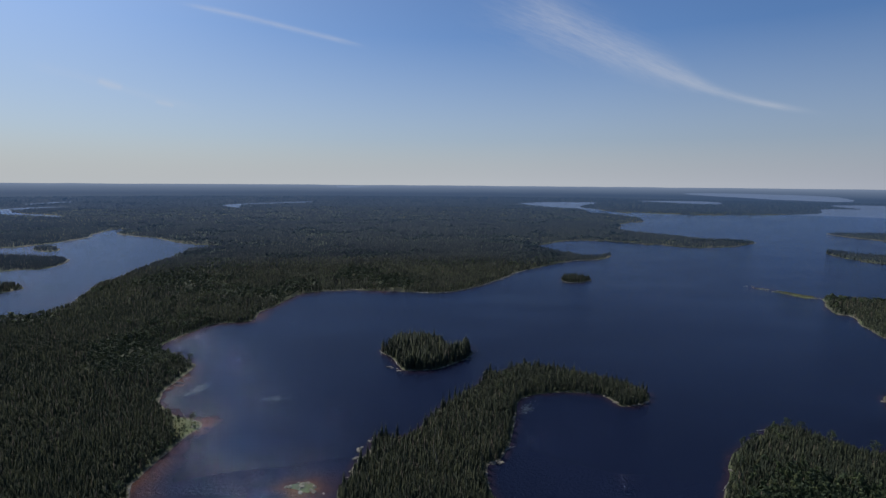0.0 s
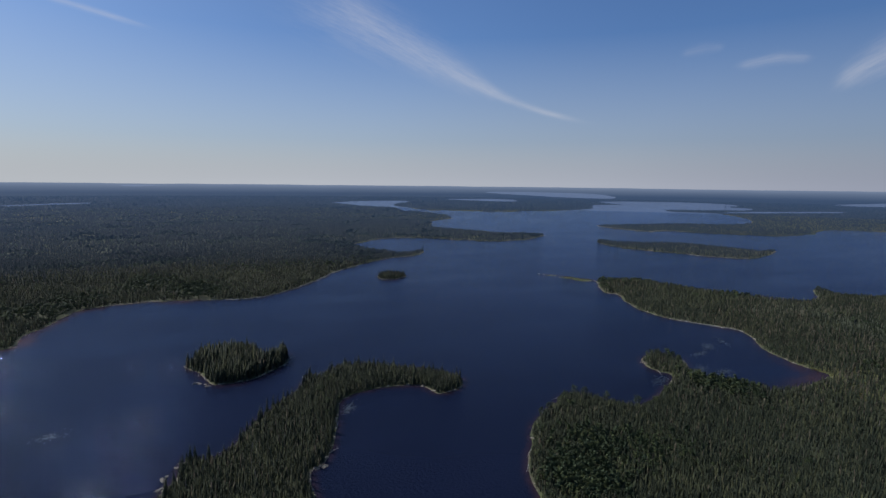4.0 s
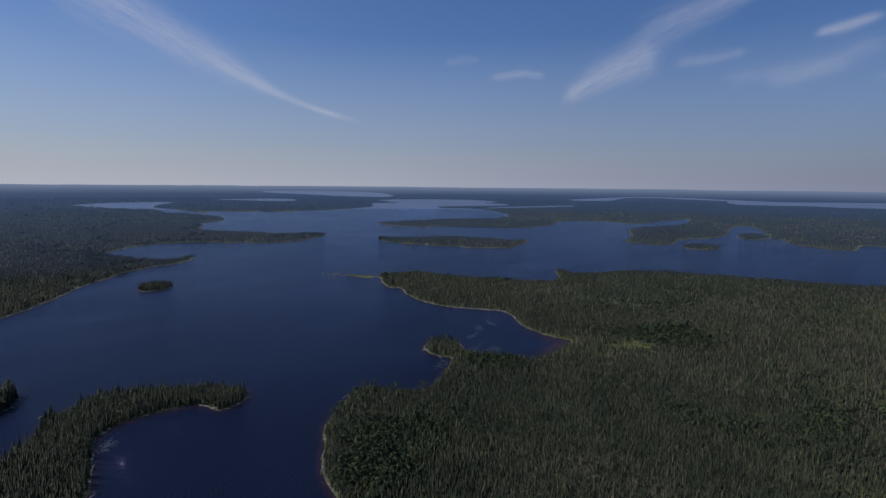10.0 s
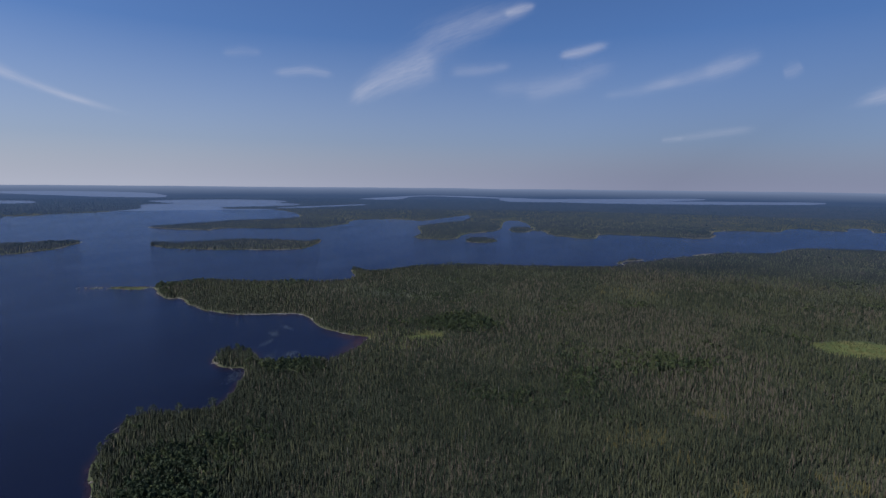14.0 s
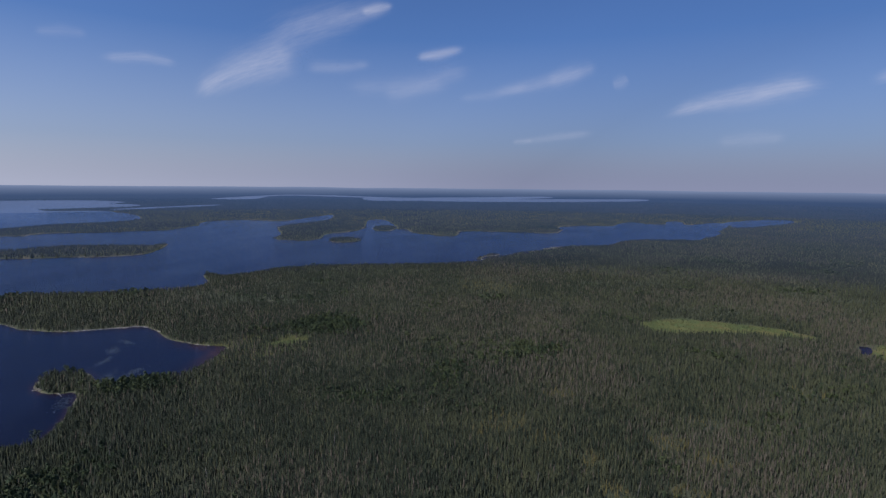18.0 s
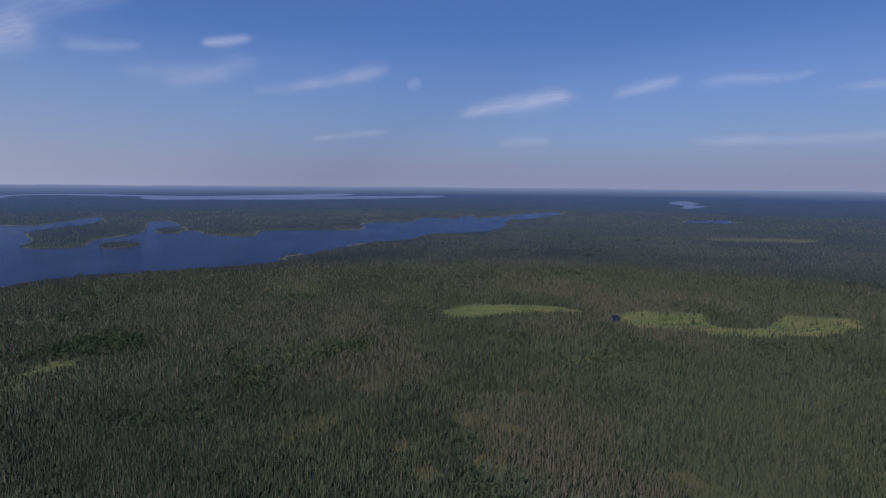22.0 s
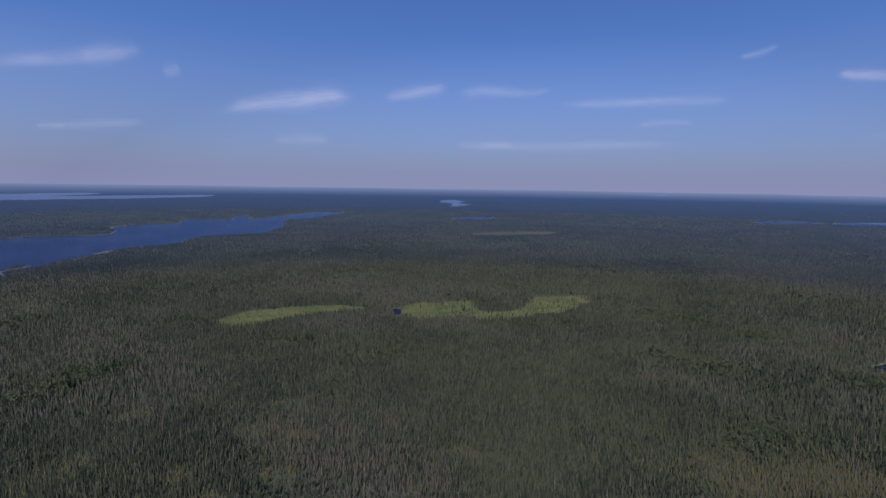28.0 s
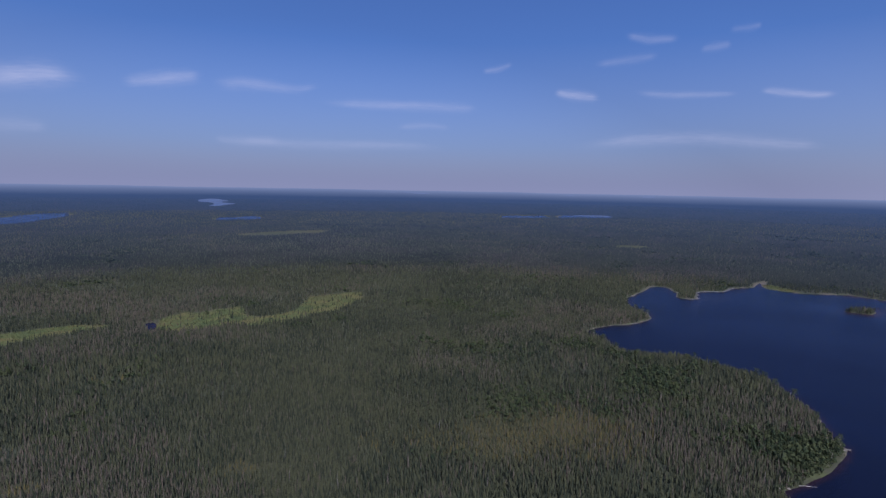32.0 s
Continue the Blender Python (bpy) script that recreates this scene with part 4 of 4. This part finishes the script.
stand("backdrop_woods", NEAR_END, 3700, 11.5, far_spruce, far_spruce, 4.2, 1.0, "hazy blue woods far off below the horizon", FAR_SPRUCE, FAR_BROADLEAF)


# ---- stony banks: low broken ribbons of pale shingle between the water and the trees ----
def shingle():
    co, fa, at = [], [], 0
    for line in list(LAKES.values()) + list(ISLES.values()):
        p, q = line, np.roll(line, -1, 0)
        run = (q - p) / (np.hypot(*(q - p).T) + 1e-9)[:, None]
        side = np.stack([-run[:, 1], run[:, 0]], 1)
        r = np.hypot(p[:, 0], p[:, 1])
        w = np.clip(0.0026 * r, 0.9, 4.0) * (0.5 + fractal(p[:, 0], p[:, 1], 20, 47))
        a, b = p + side * w[:, None], p - side * w[:, None]
        sa, sb = shore(a[:, 0], a[:, 1]), shore(b[:, 0], b[:, 1])
        up = np.where((sa > sb)[:, None], side, -side)
        size = np.clip(0.09 * r, 18, 130)
        broken = fractal(p[:, 0] / size, p[:, 1] / size, 1.0, 49)
        ok = (np.abs(shore(p[:, 0], p[:, 1])) < 1.5) & (np.maximum(sa, sb) > 0.3 * w) & (broken > 0.57) & (r > 380) & (r < 2000)
        z = lift(r) + 0.0004 * r
        rows = [np.column_stack([p + up * (w * u)[:, None], z + v + 0.09 * np.maximum(u, 0) * w]) for u, v in ((-0.3, -0.2), (0.12, 0.22), (0.55, 0.3), (1.0, 0.05))]
        n = len(p)
        co.append(np.concatenate(rows))
        i = np.where(ok & np.roll(ok, -1))[0]
        j = (i + 1) % n
        for k in range(3):
            fa.append(np.stack([i + k * n, j + k * n, j + (k + 1) * n, i + (k + 1) * n], 1) + at)
        at += 4 * n
    ob = new("shore_stones", mesh_of("shore_stones", np.concatenate(co), np.concatenate(fa), SHINGLE))
    return tagged(ob, "broken bands of pale stones along the lake shores", "shore stones", kind="stuff")


shingle()


# ---- single things along the shores ----
def part(name, co, faces, material, parent, label="", attrs=(), smooth=True):
    """One mesh under a thing or under a part."""
    ob = new(name, mesh_of(name, np.array(co, float), np.array(faces), material, attrs, smooth))
    ob.parent = parent
    return tagged(ob, label)


def tube(points, radii, sides=6):
    """A tapered stem along the points, closed at its thin end."""
    p = np.array(points, float)
    co, fa = [], []
    for k, (c, r) in enumerate(zip(p, radii)):
        d = p[min(k + 1, len(p) - 1)] - p[max(k - 1, 0)]
        d /= np.linalg.norm(d)
        u = np.cross(d, (0.31, 0.95, 0.1) if abs(d[1]) < 0.9 else (1, 0, 0))
        u /= np.linalg.norm(u)
        v = np.cross(d, u)
        for j in range(sides):
            a = 2 * math.pi * j / sides
            co.append(c + r * (u * math.cos(a) + v * math.sin(a)))
    for k in range(len(p) - 1):
        for j in range(sides):
            a, b = k * sides + j, k * sides + (j + 1) % sides
            fa += [(a, b, b + sides), (a, b + sides, a + sides)]
    last = (len(p) - 1) * sides
    fa += [(last, last + j, last + j + 1) for j in range(1, sides - 1)]
    fa += [(0, j + 1, j) for j in range(1, sides - 1)]
    return co, fa


def merge(pieces):
    co, fa = [], []
    for c, f in pieces:
        at = len(co)
        co += [tuple(v) for v in c]
        fa += [tuple(i + at for i in t) for t in f]
    return co, fa


def spruce_tree(seed, tall, label):
    """A spruce with a tapered trunk and drooping branch sprays in whorls."""
    q = np.random.default_rng(seed)
    root = tagged(new("spruce_tree"), label, "tree", "spruces along the shores")
    part("trunk", *tube([(0, 0, -0.3), (0.03, 0, tall * 0.4), (0, 0.02, tall * 0.97)], [0.13, 0.09, 0.015]), BARK, root)
    pieces = []
    whorls = 15
    for k in range(whorls):
        u = k / whorls
        z = tall * (0.10 + 0.86 * u)
        reach = (0.155 * tall * (1 - u) ** 0.8 + 0.12)
        n = 7 if u < 0.6 else 5
        for j in range(n):
            a = 2 * math.pi * j / n + 0.7 * k + q.normal(0, 0.2)
            r = reach * q.uniform(0.6, 1.2)
            d = np.array([math.cos(a), math.sin(a), 0])
            s = np.array([-math.sin(a), math.cos(a), 0])
            drop = r * q.uniform(0.35, 0.7)
            mid = d * r * 0.55 + (0, 0, z - drop * 0.25)
            wide = r * 0.33
            c = [(0, 0, z + 0.10 * tall / whorls), mid + s * wide, mid - s * wide, d * r + (0, 0, z - drop), mid + (0, 0, 0.12 * r)]
            pieces.append((c, [(0, 1, 4), (0, 4, 2), (1, 3, 4), (4, 3, 2), (0, 2, 1), (1, 2, 3)]))
    co, fa = merge(pieces)
    tones = np.repeat(np.clip(0.3 + q.normal(0, 0.12) + q.normal(0, 0.08, len(pieces)), 0, 1), 5)
    part("crown", co, fa, SPRUCE, root, attrs=[("tone", tones)])
    return root


def birch_tree(seed, tall, label):
    """A broadleaf tree: trunk, limbs and a loose crown of small leaf clumps."""
    q = np.random.default_rng(seed)
    root = tagged(new("birch_tree"), label, "tree", "broadleaf trees near the shores")
    limbs = []
    tips = []
    for k in range(6):
        a = 2.4 * k
        z = tall * (0.35 + 0.07 * k)
        end = np.array([math.cos(a), math.sin(a), 0]) * tall * q.uniform(0.14, 0.2) + (0, 0, z + tall * 0.2)
        limbs.append(tube([(0, 0, z), end * (0.5, 0.5, 1) + (0, 0, -tall * 0.06), end], [0.05, 0.035, 0.01], 4))
        tips.append(end)
    part("trunk", *tube([(0, 0, -0.3), (0.05, 0, tall * 0.45), (0, 0.05, tall * 0.9)], [0.14, 0.09, 0.02]), DEADWOOD, root, "pale bark trunk")
    part("limbs", *merge(limbs), DEADWOOD, root)
    clumps, tones = [], []
    for k in range(70):
        t = tips[k % 6] if k < 60 else np.array([0, 0, tall * 0.88])
        c = t + q.normal(0, tall * 0.065, 3)
        s = tall * q.uniform(0.03, 0.06)
        pts = [c + s * np.array(v) * q.uniform(0.7, 1.3) for v in ((1, 0, 0.1), (0, 1, -0.1), (-1, 0, 0.15), (0, -1, 0), (0, 0, 0.9), (0, 0, -0.7))]
        clumps.append((pts, [(0, 1, 4), (1, 2, 4), (2, 3, 4), (3, 0, 4), (1, 0, 5), (2, 1, 5), (3, 2, 5), (0, 3, 5)]))
        tones += [float(np.clip(0.4 + q.normal(0, 0.2), 0, 1))] * 6
    co, fa = merge(clumps)
    part("crown", co, fa, BROADLEAF, root, attrs=[("tone", np.array(tones))])
    return root


def boulder_mesh(seed):
    """A worn angular granite boulder about a metre across, half sunk."""
    q = np.random.default_rng(seed)
    bm = bmesh.new()
    bmesh.ops.create_icosphere(bm, subdivisions=2, radius=0.5)
    off = Vector(q.uniform(-50, 50, 3))
    for v in bm.verts:
        v.co *= 1 + 0.45 * noise.noise(v.co * 2.2 + off) + 0.12 * noise.noise(v.co * 6 + off)
        v.co.z *= 0.62
        if v.co.z < -0.16:
            v.co.z = -0.16
    me = bpy.data.meshes.new("boulder")
    bm.to_mesh(me)
    bm.free()
    me.materials.append(STONE)
    return me


def fallen_log(seed, length, label):
    """A bleached drift log with broken limb stubs."""
    q = np.random.default_rng(seed)
    root = tagged(new("driftwood_log"), label, "log", "bleached logs on the shore")
    part("trunk", *tube([(0, 0, 0.12), (length * 0.5, q.normal(0, 0.15), 0.16), (length, q.normal(0, 0.3), 0.1)], [0.17, 0.13, 0.04], 7), DEADWOOD, root)
    for k in range(4):
        x = length * q.uniform(0.3, 0.85)
        a = q.uniform(0.3, 2.8)
        tip = (x + 0.3, 0.8 * math.cos(a), 0.15 + 0.8 * math.sin(a))
        part("limb", *tube([(x, 0, 0.13), tip], [0.045, 0.015], 4), DEADWOOD, root)
    return root


def snag(seed, tall, label):
    """A standing dead spruce, silver grey, with bare limbs."""
    q = np.random.default_rng(seed)
    root = tagged(new("dead_tree"), label, "tree", "dead standing trees")
    part("trunk", *tube([(0, 0, -0.3), (0.08, 0, tall * 0.5), (0.2, 0.1, tall)], [0.14, 0.09, 0.02], 6), GREYWOOD, root)
    for k in range(9):
        z = tall * (0.3 + 0.07 * k)
        a = q.uniform(0, 6.3)
        r = q.uniform(0.5, 1.1) * (1.1 - 0.08 * k)
        part("limb", *tube([(0.1, 0, z), (r * math.cos(a), r * math.sin(a), z - 0.1 * r)], [0.03, 0.008], 3), GREYWOOD, root)
    return root


def stroll(line, step, inland, first=0.0, last=1.0):
    """Places along a shoreline, set back a little from the water, each with the way the shore runs."""
    nxt = np.roll(line, -1, 0)
    seg = np.hypot(*(nxt - line).T)
    total = seg.sum()
    cum = np.concatenate([[0], np.cumsum(seg)])
    for d in np.arange(first * total, last * total, step):
        d = d + rng.uniform(-0.4, 0.4) * step
        k = int(np.clip(np.searchsorted(cum, d % total) - 1, 0, len(line) - 1))
        u = (d % total - cum[k]) / seg[k]
        p = line[k] * (1 - u) + nxt[k] * u
        run = (nxt[k] - line[k]) / seg[k]
        side = np.array([-run[1], run[0]])
        want = inland * rng.uniform(0.5, 1.5)
        cand = np.array([p + side * want, p - side * want])
        s = shore(cand[:, 0].copy(), cand[:, 1].copy())
        best = int(np.argmax(s))
        yield cand[best][0], cand[best][1], float(s[best]), math.atan2(run[1], run[0])


def level(x, y, s):
    return float(height(np.array([x]), np.array([y]), np.array([s]))[0])


def seen(x, y):
    a = math.degrees(math.atan2(x, y)) % 360
    return (a < 190 or a > 316) and math.hypot(x, y) > 170


models = [spruce_tree(300 + k, 10.0, "dark green spruce with drooping branches at the water's edge") for k in range(6)]
spare = list(models)


def set_tree(x, y, s, scale):
    m = pose(x, y, level(x, y, s), rng.normal(0, 2), rng.normal(0, 2), rng.uniform(0, 360))
    if spare:
        t = spare.pop()
        t.matrix_basis = m
    else:
        t = copy_thing(models[int(rng.integers(0, 6))], m)
    t.scale = (scale * rng.uniform(0.85, 1.1), scale * rng.uniform(0.85, 1.1), scale)


for key, step, scale in (("wooded_island", 4.2, 1.1), ("peninsula", 4.6, 0.85), ("small_islet", 3.0, 0.75), ("low_islet", 11.0, 0.8), ("east_islet", 8.0, 0.75), ("mid_island", 17.0, 0.85)):
    for x, y, s, run in stroll(ISLES[key], step, 2.4):
        if seen(x, y) and s > 0.5:
            set_tree(x, y, s, scale * rng.uniform(0.75, 1.15))

birches = [birch_tree(500 + k, 8.0, "pale-stemmed birch with a loose green crown by the lake") for k in range(3)]
loose = list(birches)
for key, step, first, last in (("main_lake_bay", 13.0, 0.5, 0.95), ("main_lake_west", 17.0, 0.0, 0.55), ("east_lake", 15.0, 0.0, 1.0)):
    for x, y, s, run in stroll(LAKES[key], step, 3.5, first, last):
        if seen(x, y) and s > 1.0 and math.hypot(x, y) < 650:
            m = pose(x, y, level(x, y, s), 0, 0, rng.uniform(0, 360))
            t = loose.pop() if loose else None
            if t:
                t.matrix_basis = m
            else:
                t = copy_thing(birches[int(rng.integers(0, 3))], m)
            t.scale = (rng.uniform(0.55, 0.95),) * 3

stones = [boulder_mesh(700 + k) for k in range(7)]
count = 0
for key, step, group in (("wooded_island", 2.8, ISLES), ("peninsula", 4.5, ISLES), ("small_islet", 5.0, ISLES), ("shoal", 3.0, ISLES), ("spit", 5.0, ISLES), ("main_lake_bay", 13.0, LAKES), ("east_lake", 22.0, LAKES), ("main_lake_west", 15.0, LAKES)):
    for x, y, s, run in stroll(group[key], step, 0.7):
        if count < 295 and seen(x, y) and -0.5 < s < 2.5 and math.hypot(x, y) < 800 and fractal(np.array([x]), np.array([y]), 25, 61)[0] > 0.42:
            b = new("boulder", stones[int(rng.integers(0, 7))])
            k = rng.uniform(0.6, 1.9)
            b.matrix_basis = pose(x, y, level(x, y, s) + 0.03, 0, 0, rng.uniform(0, 360)) @ Matrix.Diagonal((k * rng.uniform(0.8, 1.5), k, k * rng.uniform(0.7, 1.1), 1))
            tagged(b, "pale weathered granite boulder on the lake shore", "boulder", "boulders along the shores")
            count += 1

logs = [fallen_log(800 + k, 5.0 + k, "sun-bleached fallen tree trunk lying on the shore") for k in range(4)]
left = list(logs)
for key, step, group in (("wooded_island", 16.0, ISLES), ("peninsula", 26.0, ISLES), ("main_lake_bay", 45.0, LAKES), ("east_lake", 70.0, LAKES), ("main_lake_west", 60.0, LAKES)):
    for x, y, s, run in stroll(group[key], step, 0.6):
        if seen(x, y) and s > -0.3 and math.hypot(x, y) < 700:
            m = pose(x, y, level(x, y, s) + 0.05, 0, 0, math.degrees(run) + rng.uniform(-45, 45))
            if left:
                left.pop().matrix_basis = m
            else:
                copy_thing(logs[int(rng.integers(0, 4))], m)

def rock_ledge(seed, label):
    """Low pale bedrock slabs stepping into the water."""
    q = np.random.default_rng(seed)
    root = tagged(new("rock_ledge"), label, "rock", "bedrock ledges on the shore")
    for k in range(5):
        bm = bmesh.new()
        bmesh.ops.create_cube(bm, size=1.0)
        bmesh.ops.bevel(bm, geom=bm.edges[:], offset=0.18, segments=2, affect="EDGES")
        off = Vector(q.uniform(-50, 50, 3))
        sx, sy, sz = q.uniform(1.0, 2.4), q.uniform(0.7, 1.4), q.uniform(0.4, 0.7)
        for v in bm.verts:
            v.co *= 1 + 0.35 * noise.noise(v.co * 1.7 + off)
            v.co = Vector((v.co.x * sx, v.co.y * sy, v.co.z * sz))
        me = bpy.data.meshes.new("slab")
        bm.to_mesh(me)
        bm.free()
        me.materials.append(STONE)
        slab = new("slab", me)
        slab.parent = root
        slab.matrix_basis = pose(q.normal(0, 2.0), q.normal(0, 0.9), 0.08 * k - 0.1, q.normal(0, 5), q.normal(0, 5), q.uniform(-30, 30))
    return root


for k, (lx, ly) in enumerate(((248, 286), (254, 283), (29, 330), (26, 219), (-31, 337), (-26, 331), (96, 284), (-30, -308), (-55, 199), (-49, 196), (-119, 249), (-33, 238), (-36, 228), (-36, 221), (-37, 209))):
    ax, ay = np.array([float(lx)]), np.array([float(ly)])
    ledge = rock_ledge(1200 + k, "pale granite ledge sloping into the lake")
    ledge.matrix_basis = pose(lx, ly, max(0.0, level(lx, ly, float(shore(ax, ay)[0]))), 0, 0, rng.uniform(0, 180))

snags = [snag(900 + k, 6.0 + k, "silver-grey dead spruce standing bare among green trees") for k in range(3)]
bare = list(snags)
for k in range(100):
    a, r = radians(rng.uniform(-40, 185)), 200 + 260 * rng.uniform(0, 1) ** 1.3
    x, y = np.array([r * math.sin(a)]), np.array([r * math.cos(a)])
    if k >= 60:
        x, y = np.array([rng.uniform(-35, 45)]), np.array([rng.uniform(190, 320)])
    s = shore(x, y)
    if s[0] > 3 and meadow(x, y)[0] > 2:
        m = pose(x[0], y[0], level(x[0], y[0], s[0]), rng.normal(0, 4), rng.normal(0, 4), rng.uniform(0, 360))
        if bare:
            bare.pop().matrix_basis = m
        else:
            copy_thing(snags[int(rng.integers(0, 3))], m)


# ---- floating discs in the still bays, and tussocks of sedge on the wet shores ----
def rafts(name, spots, material, label):
    co, fa = [], []
    for cx, cy, long, short, turn, n in spots:
        for k in range(int(1.6 * n)):
            u, v = rng.normal(0, 0.55, 2)
            x = cx + u * long * math.cos(turn) - v * short * math.sin(turn)
            y = cy + u * long * math.sin(turn) + v * short * math.cos(turn)
            r = rng.uniform(0.12, 0.36)
            at = len(co)
            for j in range(7):
                b = 2 * math.pi * j / 7 + 0.3
                co.append((x + r * math.cos(b), y + r * math.sin(b), 0.015 + 0.02 * (j % 2)))
            fa += [(at, at + j, at + j + 1) for j in range(1, 6)]
    return tagged(new(name, mesh_of(name, np.array(co), np.array(fa), material)), label, "water plants", kind="stuff")


DISCS, nt, bsdf = nodes_of("floating_leaves")
link(nt, ramp(nt, noise_node(nt, 0.8, 4), [(0.3, (0.03, 0.038, 0.04)), (0.7, (0.07, 0.08, 0.075))]), bsdf.inputs["Base Color"])
bsdf.inputs["Roughness"].default_value = 0.45
# grey discs added to stand in for pale slicks on the water
rafts("floating_leaves", [(322, 303, 9, 4, 0.8, 160), (341, 307, 9, 3, 1.1, 130), (300, 290, 10, 3, 0.3, 120), (274, 263, 14, 5, 0.5, 220), (285, 255, 10, 4, 0.2, 160), (46, 275, 6, 3, 1.2, 90), (236, 256, 10, 4, 0.6, 130), (-92, 286, 7, 4, 0.4, 60), (-141, 298, 9, 4, 1.4, 110)], DISCS, "pale rafts of small discs standing in for slicks in the still bays")

SEDGE, nt, bsdf = nodes_of("sedge")
link(nt, ramp(nt, attribute(nt, "tone"), [(0.0, (0.045, 0.062, 0.018)), (0.5, (0.088, 0.098, 0.026)), (1.0, (0.14, 0.115, 0.04))]), bsdf.inputs["Base Color"])
bsdf.inputs["Roughness"].default_value = 0.8


def tussocks():
    """Spiky tufts over the marshes and along the low banks."""
    xs, ys, tl = [], [], []
    for line, cover, lush in MARSHES.values():
        lo, hi = line.min(0), line.max(0)
        if np.hypot(*line.mean(0)) > 1000:
            continue
        n = int(min(9000, (hi - lo).prod() / 2.5))
        x, y = rng.uniform(lo[0], hi[0], n), rng.uniform(lo[1], hi[1], n)
        ok = signed(line, x, y) < 0.5
        xs.append(x[ok])
        ys.append(y[ok])
        tl.append(rng.uniform(0.5, 1.3, ok.sum()))
    for line, reach in ((LAKES["main_lake_bay"], 2.0), (LAKES["east_lake"], 2.2), (LAKES["main_lake_west"], 2.0)):
        for k in range(2):
            q = line + rng.normal(0, reach, line.shape)
            xs.append(q[:, 0])
            ys.append(q[:, 1])
            tl.append(rng.uniform(0.5, 1.1, len(q)))
    x, y, tall = np.concatenate(xs), np.concatenate(ys), np.concatenate(tl)
    s = shore(x, y)
    ok = (s > 0.3) & (np.hypot(x, y) < 1000)
    x, y, s, tall = x[ok], y[ok], s[ok], tall[ok]
    tuft = []
    for seed in range(4):
        q = np.random.default_rng(1000 + seed)
        co, fa = [], []
        for k in range(5):
            a = 1.26 * k + q.normal(0, 0.3)
            d = np.array([math.cos(a), math.sin(a)])
            at = len(co)
            co += [(-0.2 * d[1], 0.2 * d[0], 0), (0.2 * d[1], -0.2 * d[0], 0), (0.55 * d[0], 0.55 * d[1], q.uniform(0.6, 1.0))]
            fa.append((at, at + 1, at + 2))
        tuft.append((np.array(co), np.array(fa)))
    tone = np.clip(0.45 + 1.6 * (fractal(x, y, 24, 43) - 0.5) + rng.normal(0, 0.15, len(x)), 0, 1)
    ob = plant("sedge", x, y, s, tuft, SEDGE, tall, np.full(len(x), 1.1), tone, "bright green and straw-coloured sedge tussocks of the open marsh")
    tagged(ob, category="marsh grass")


tussocks()

# ---- the woods under the camera and behind it close the place ----
stand("forest", 6, 165, 2.0, near_spruce, plain_aspen, 1.3, 1.0, "dense dark green spruce forest on the lake shores", SPRUCE, BROADLEAF)
stand("woods", 6, 950, 4.6, far_spruce, far_spruce, 2.2, 1.0, "dense dark green spruce woods seen from above", SPRUCE, BROADLEAF, 194.0, 314.0)
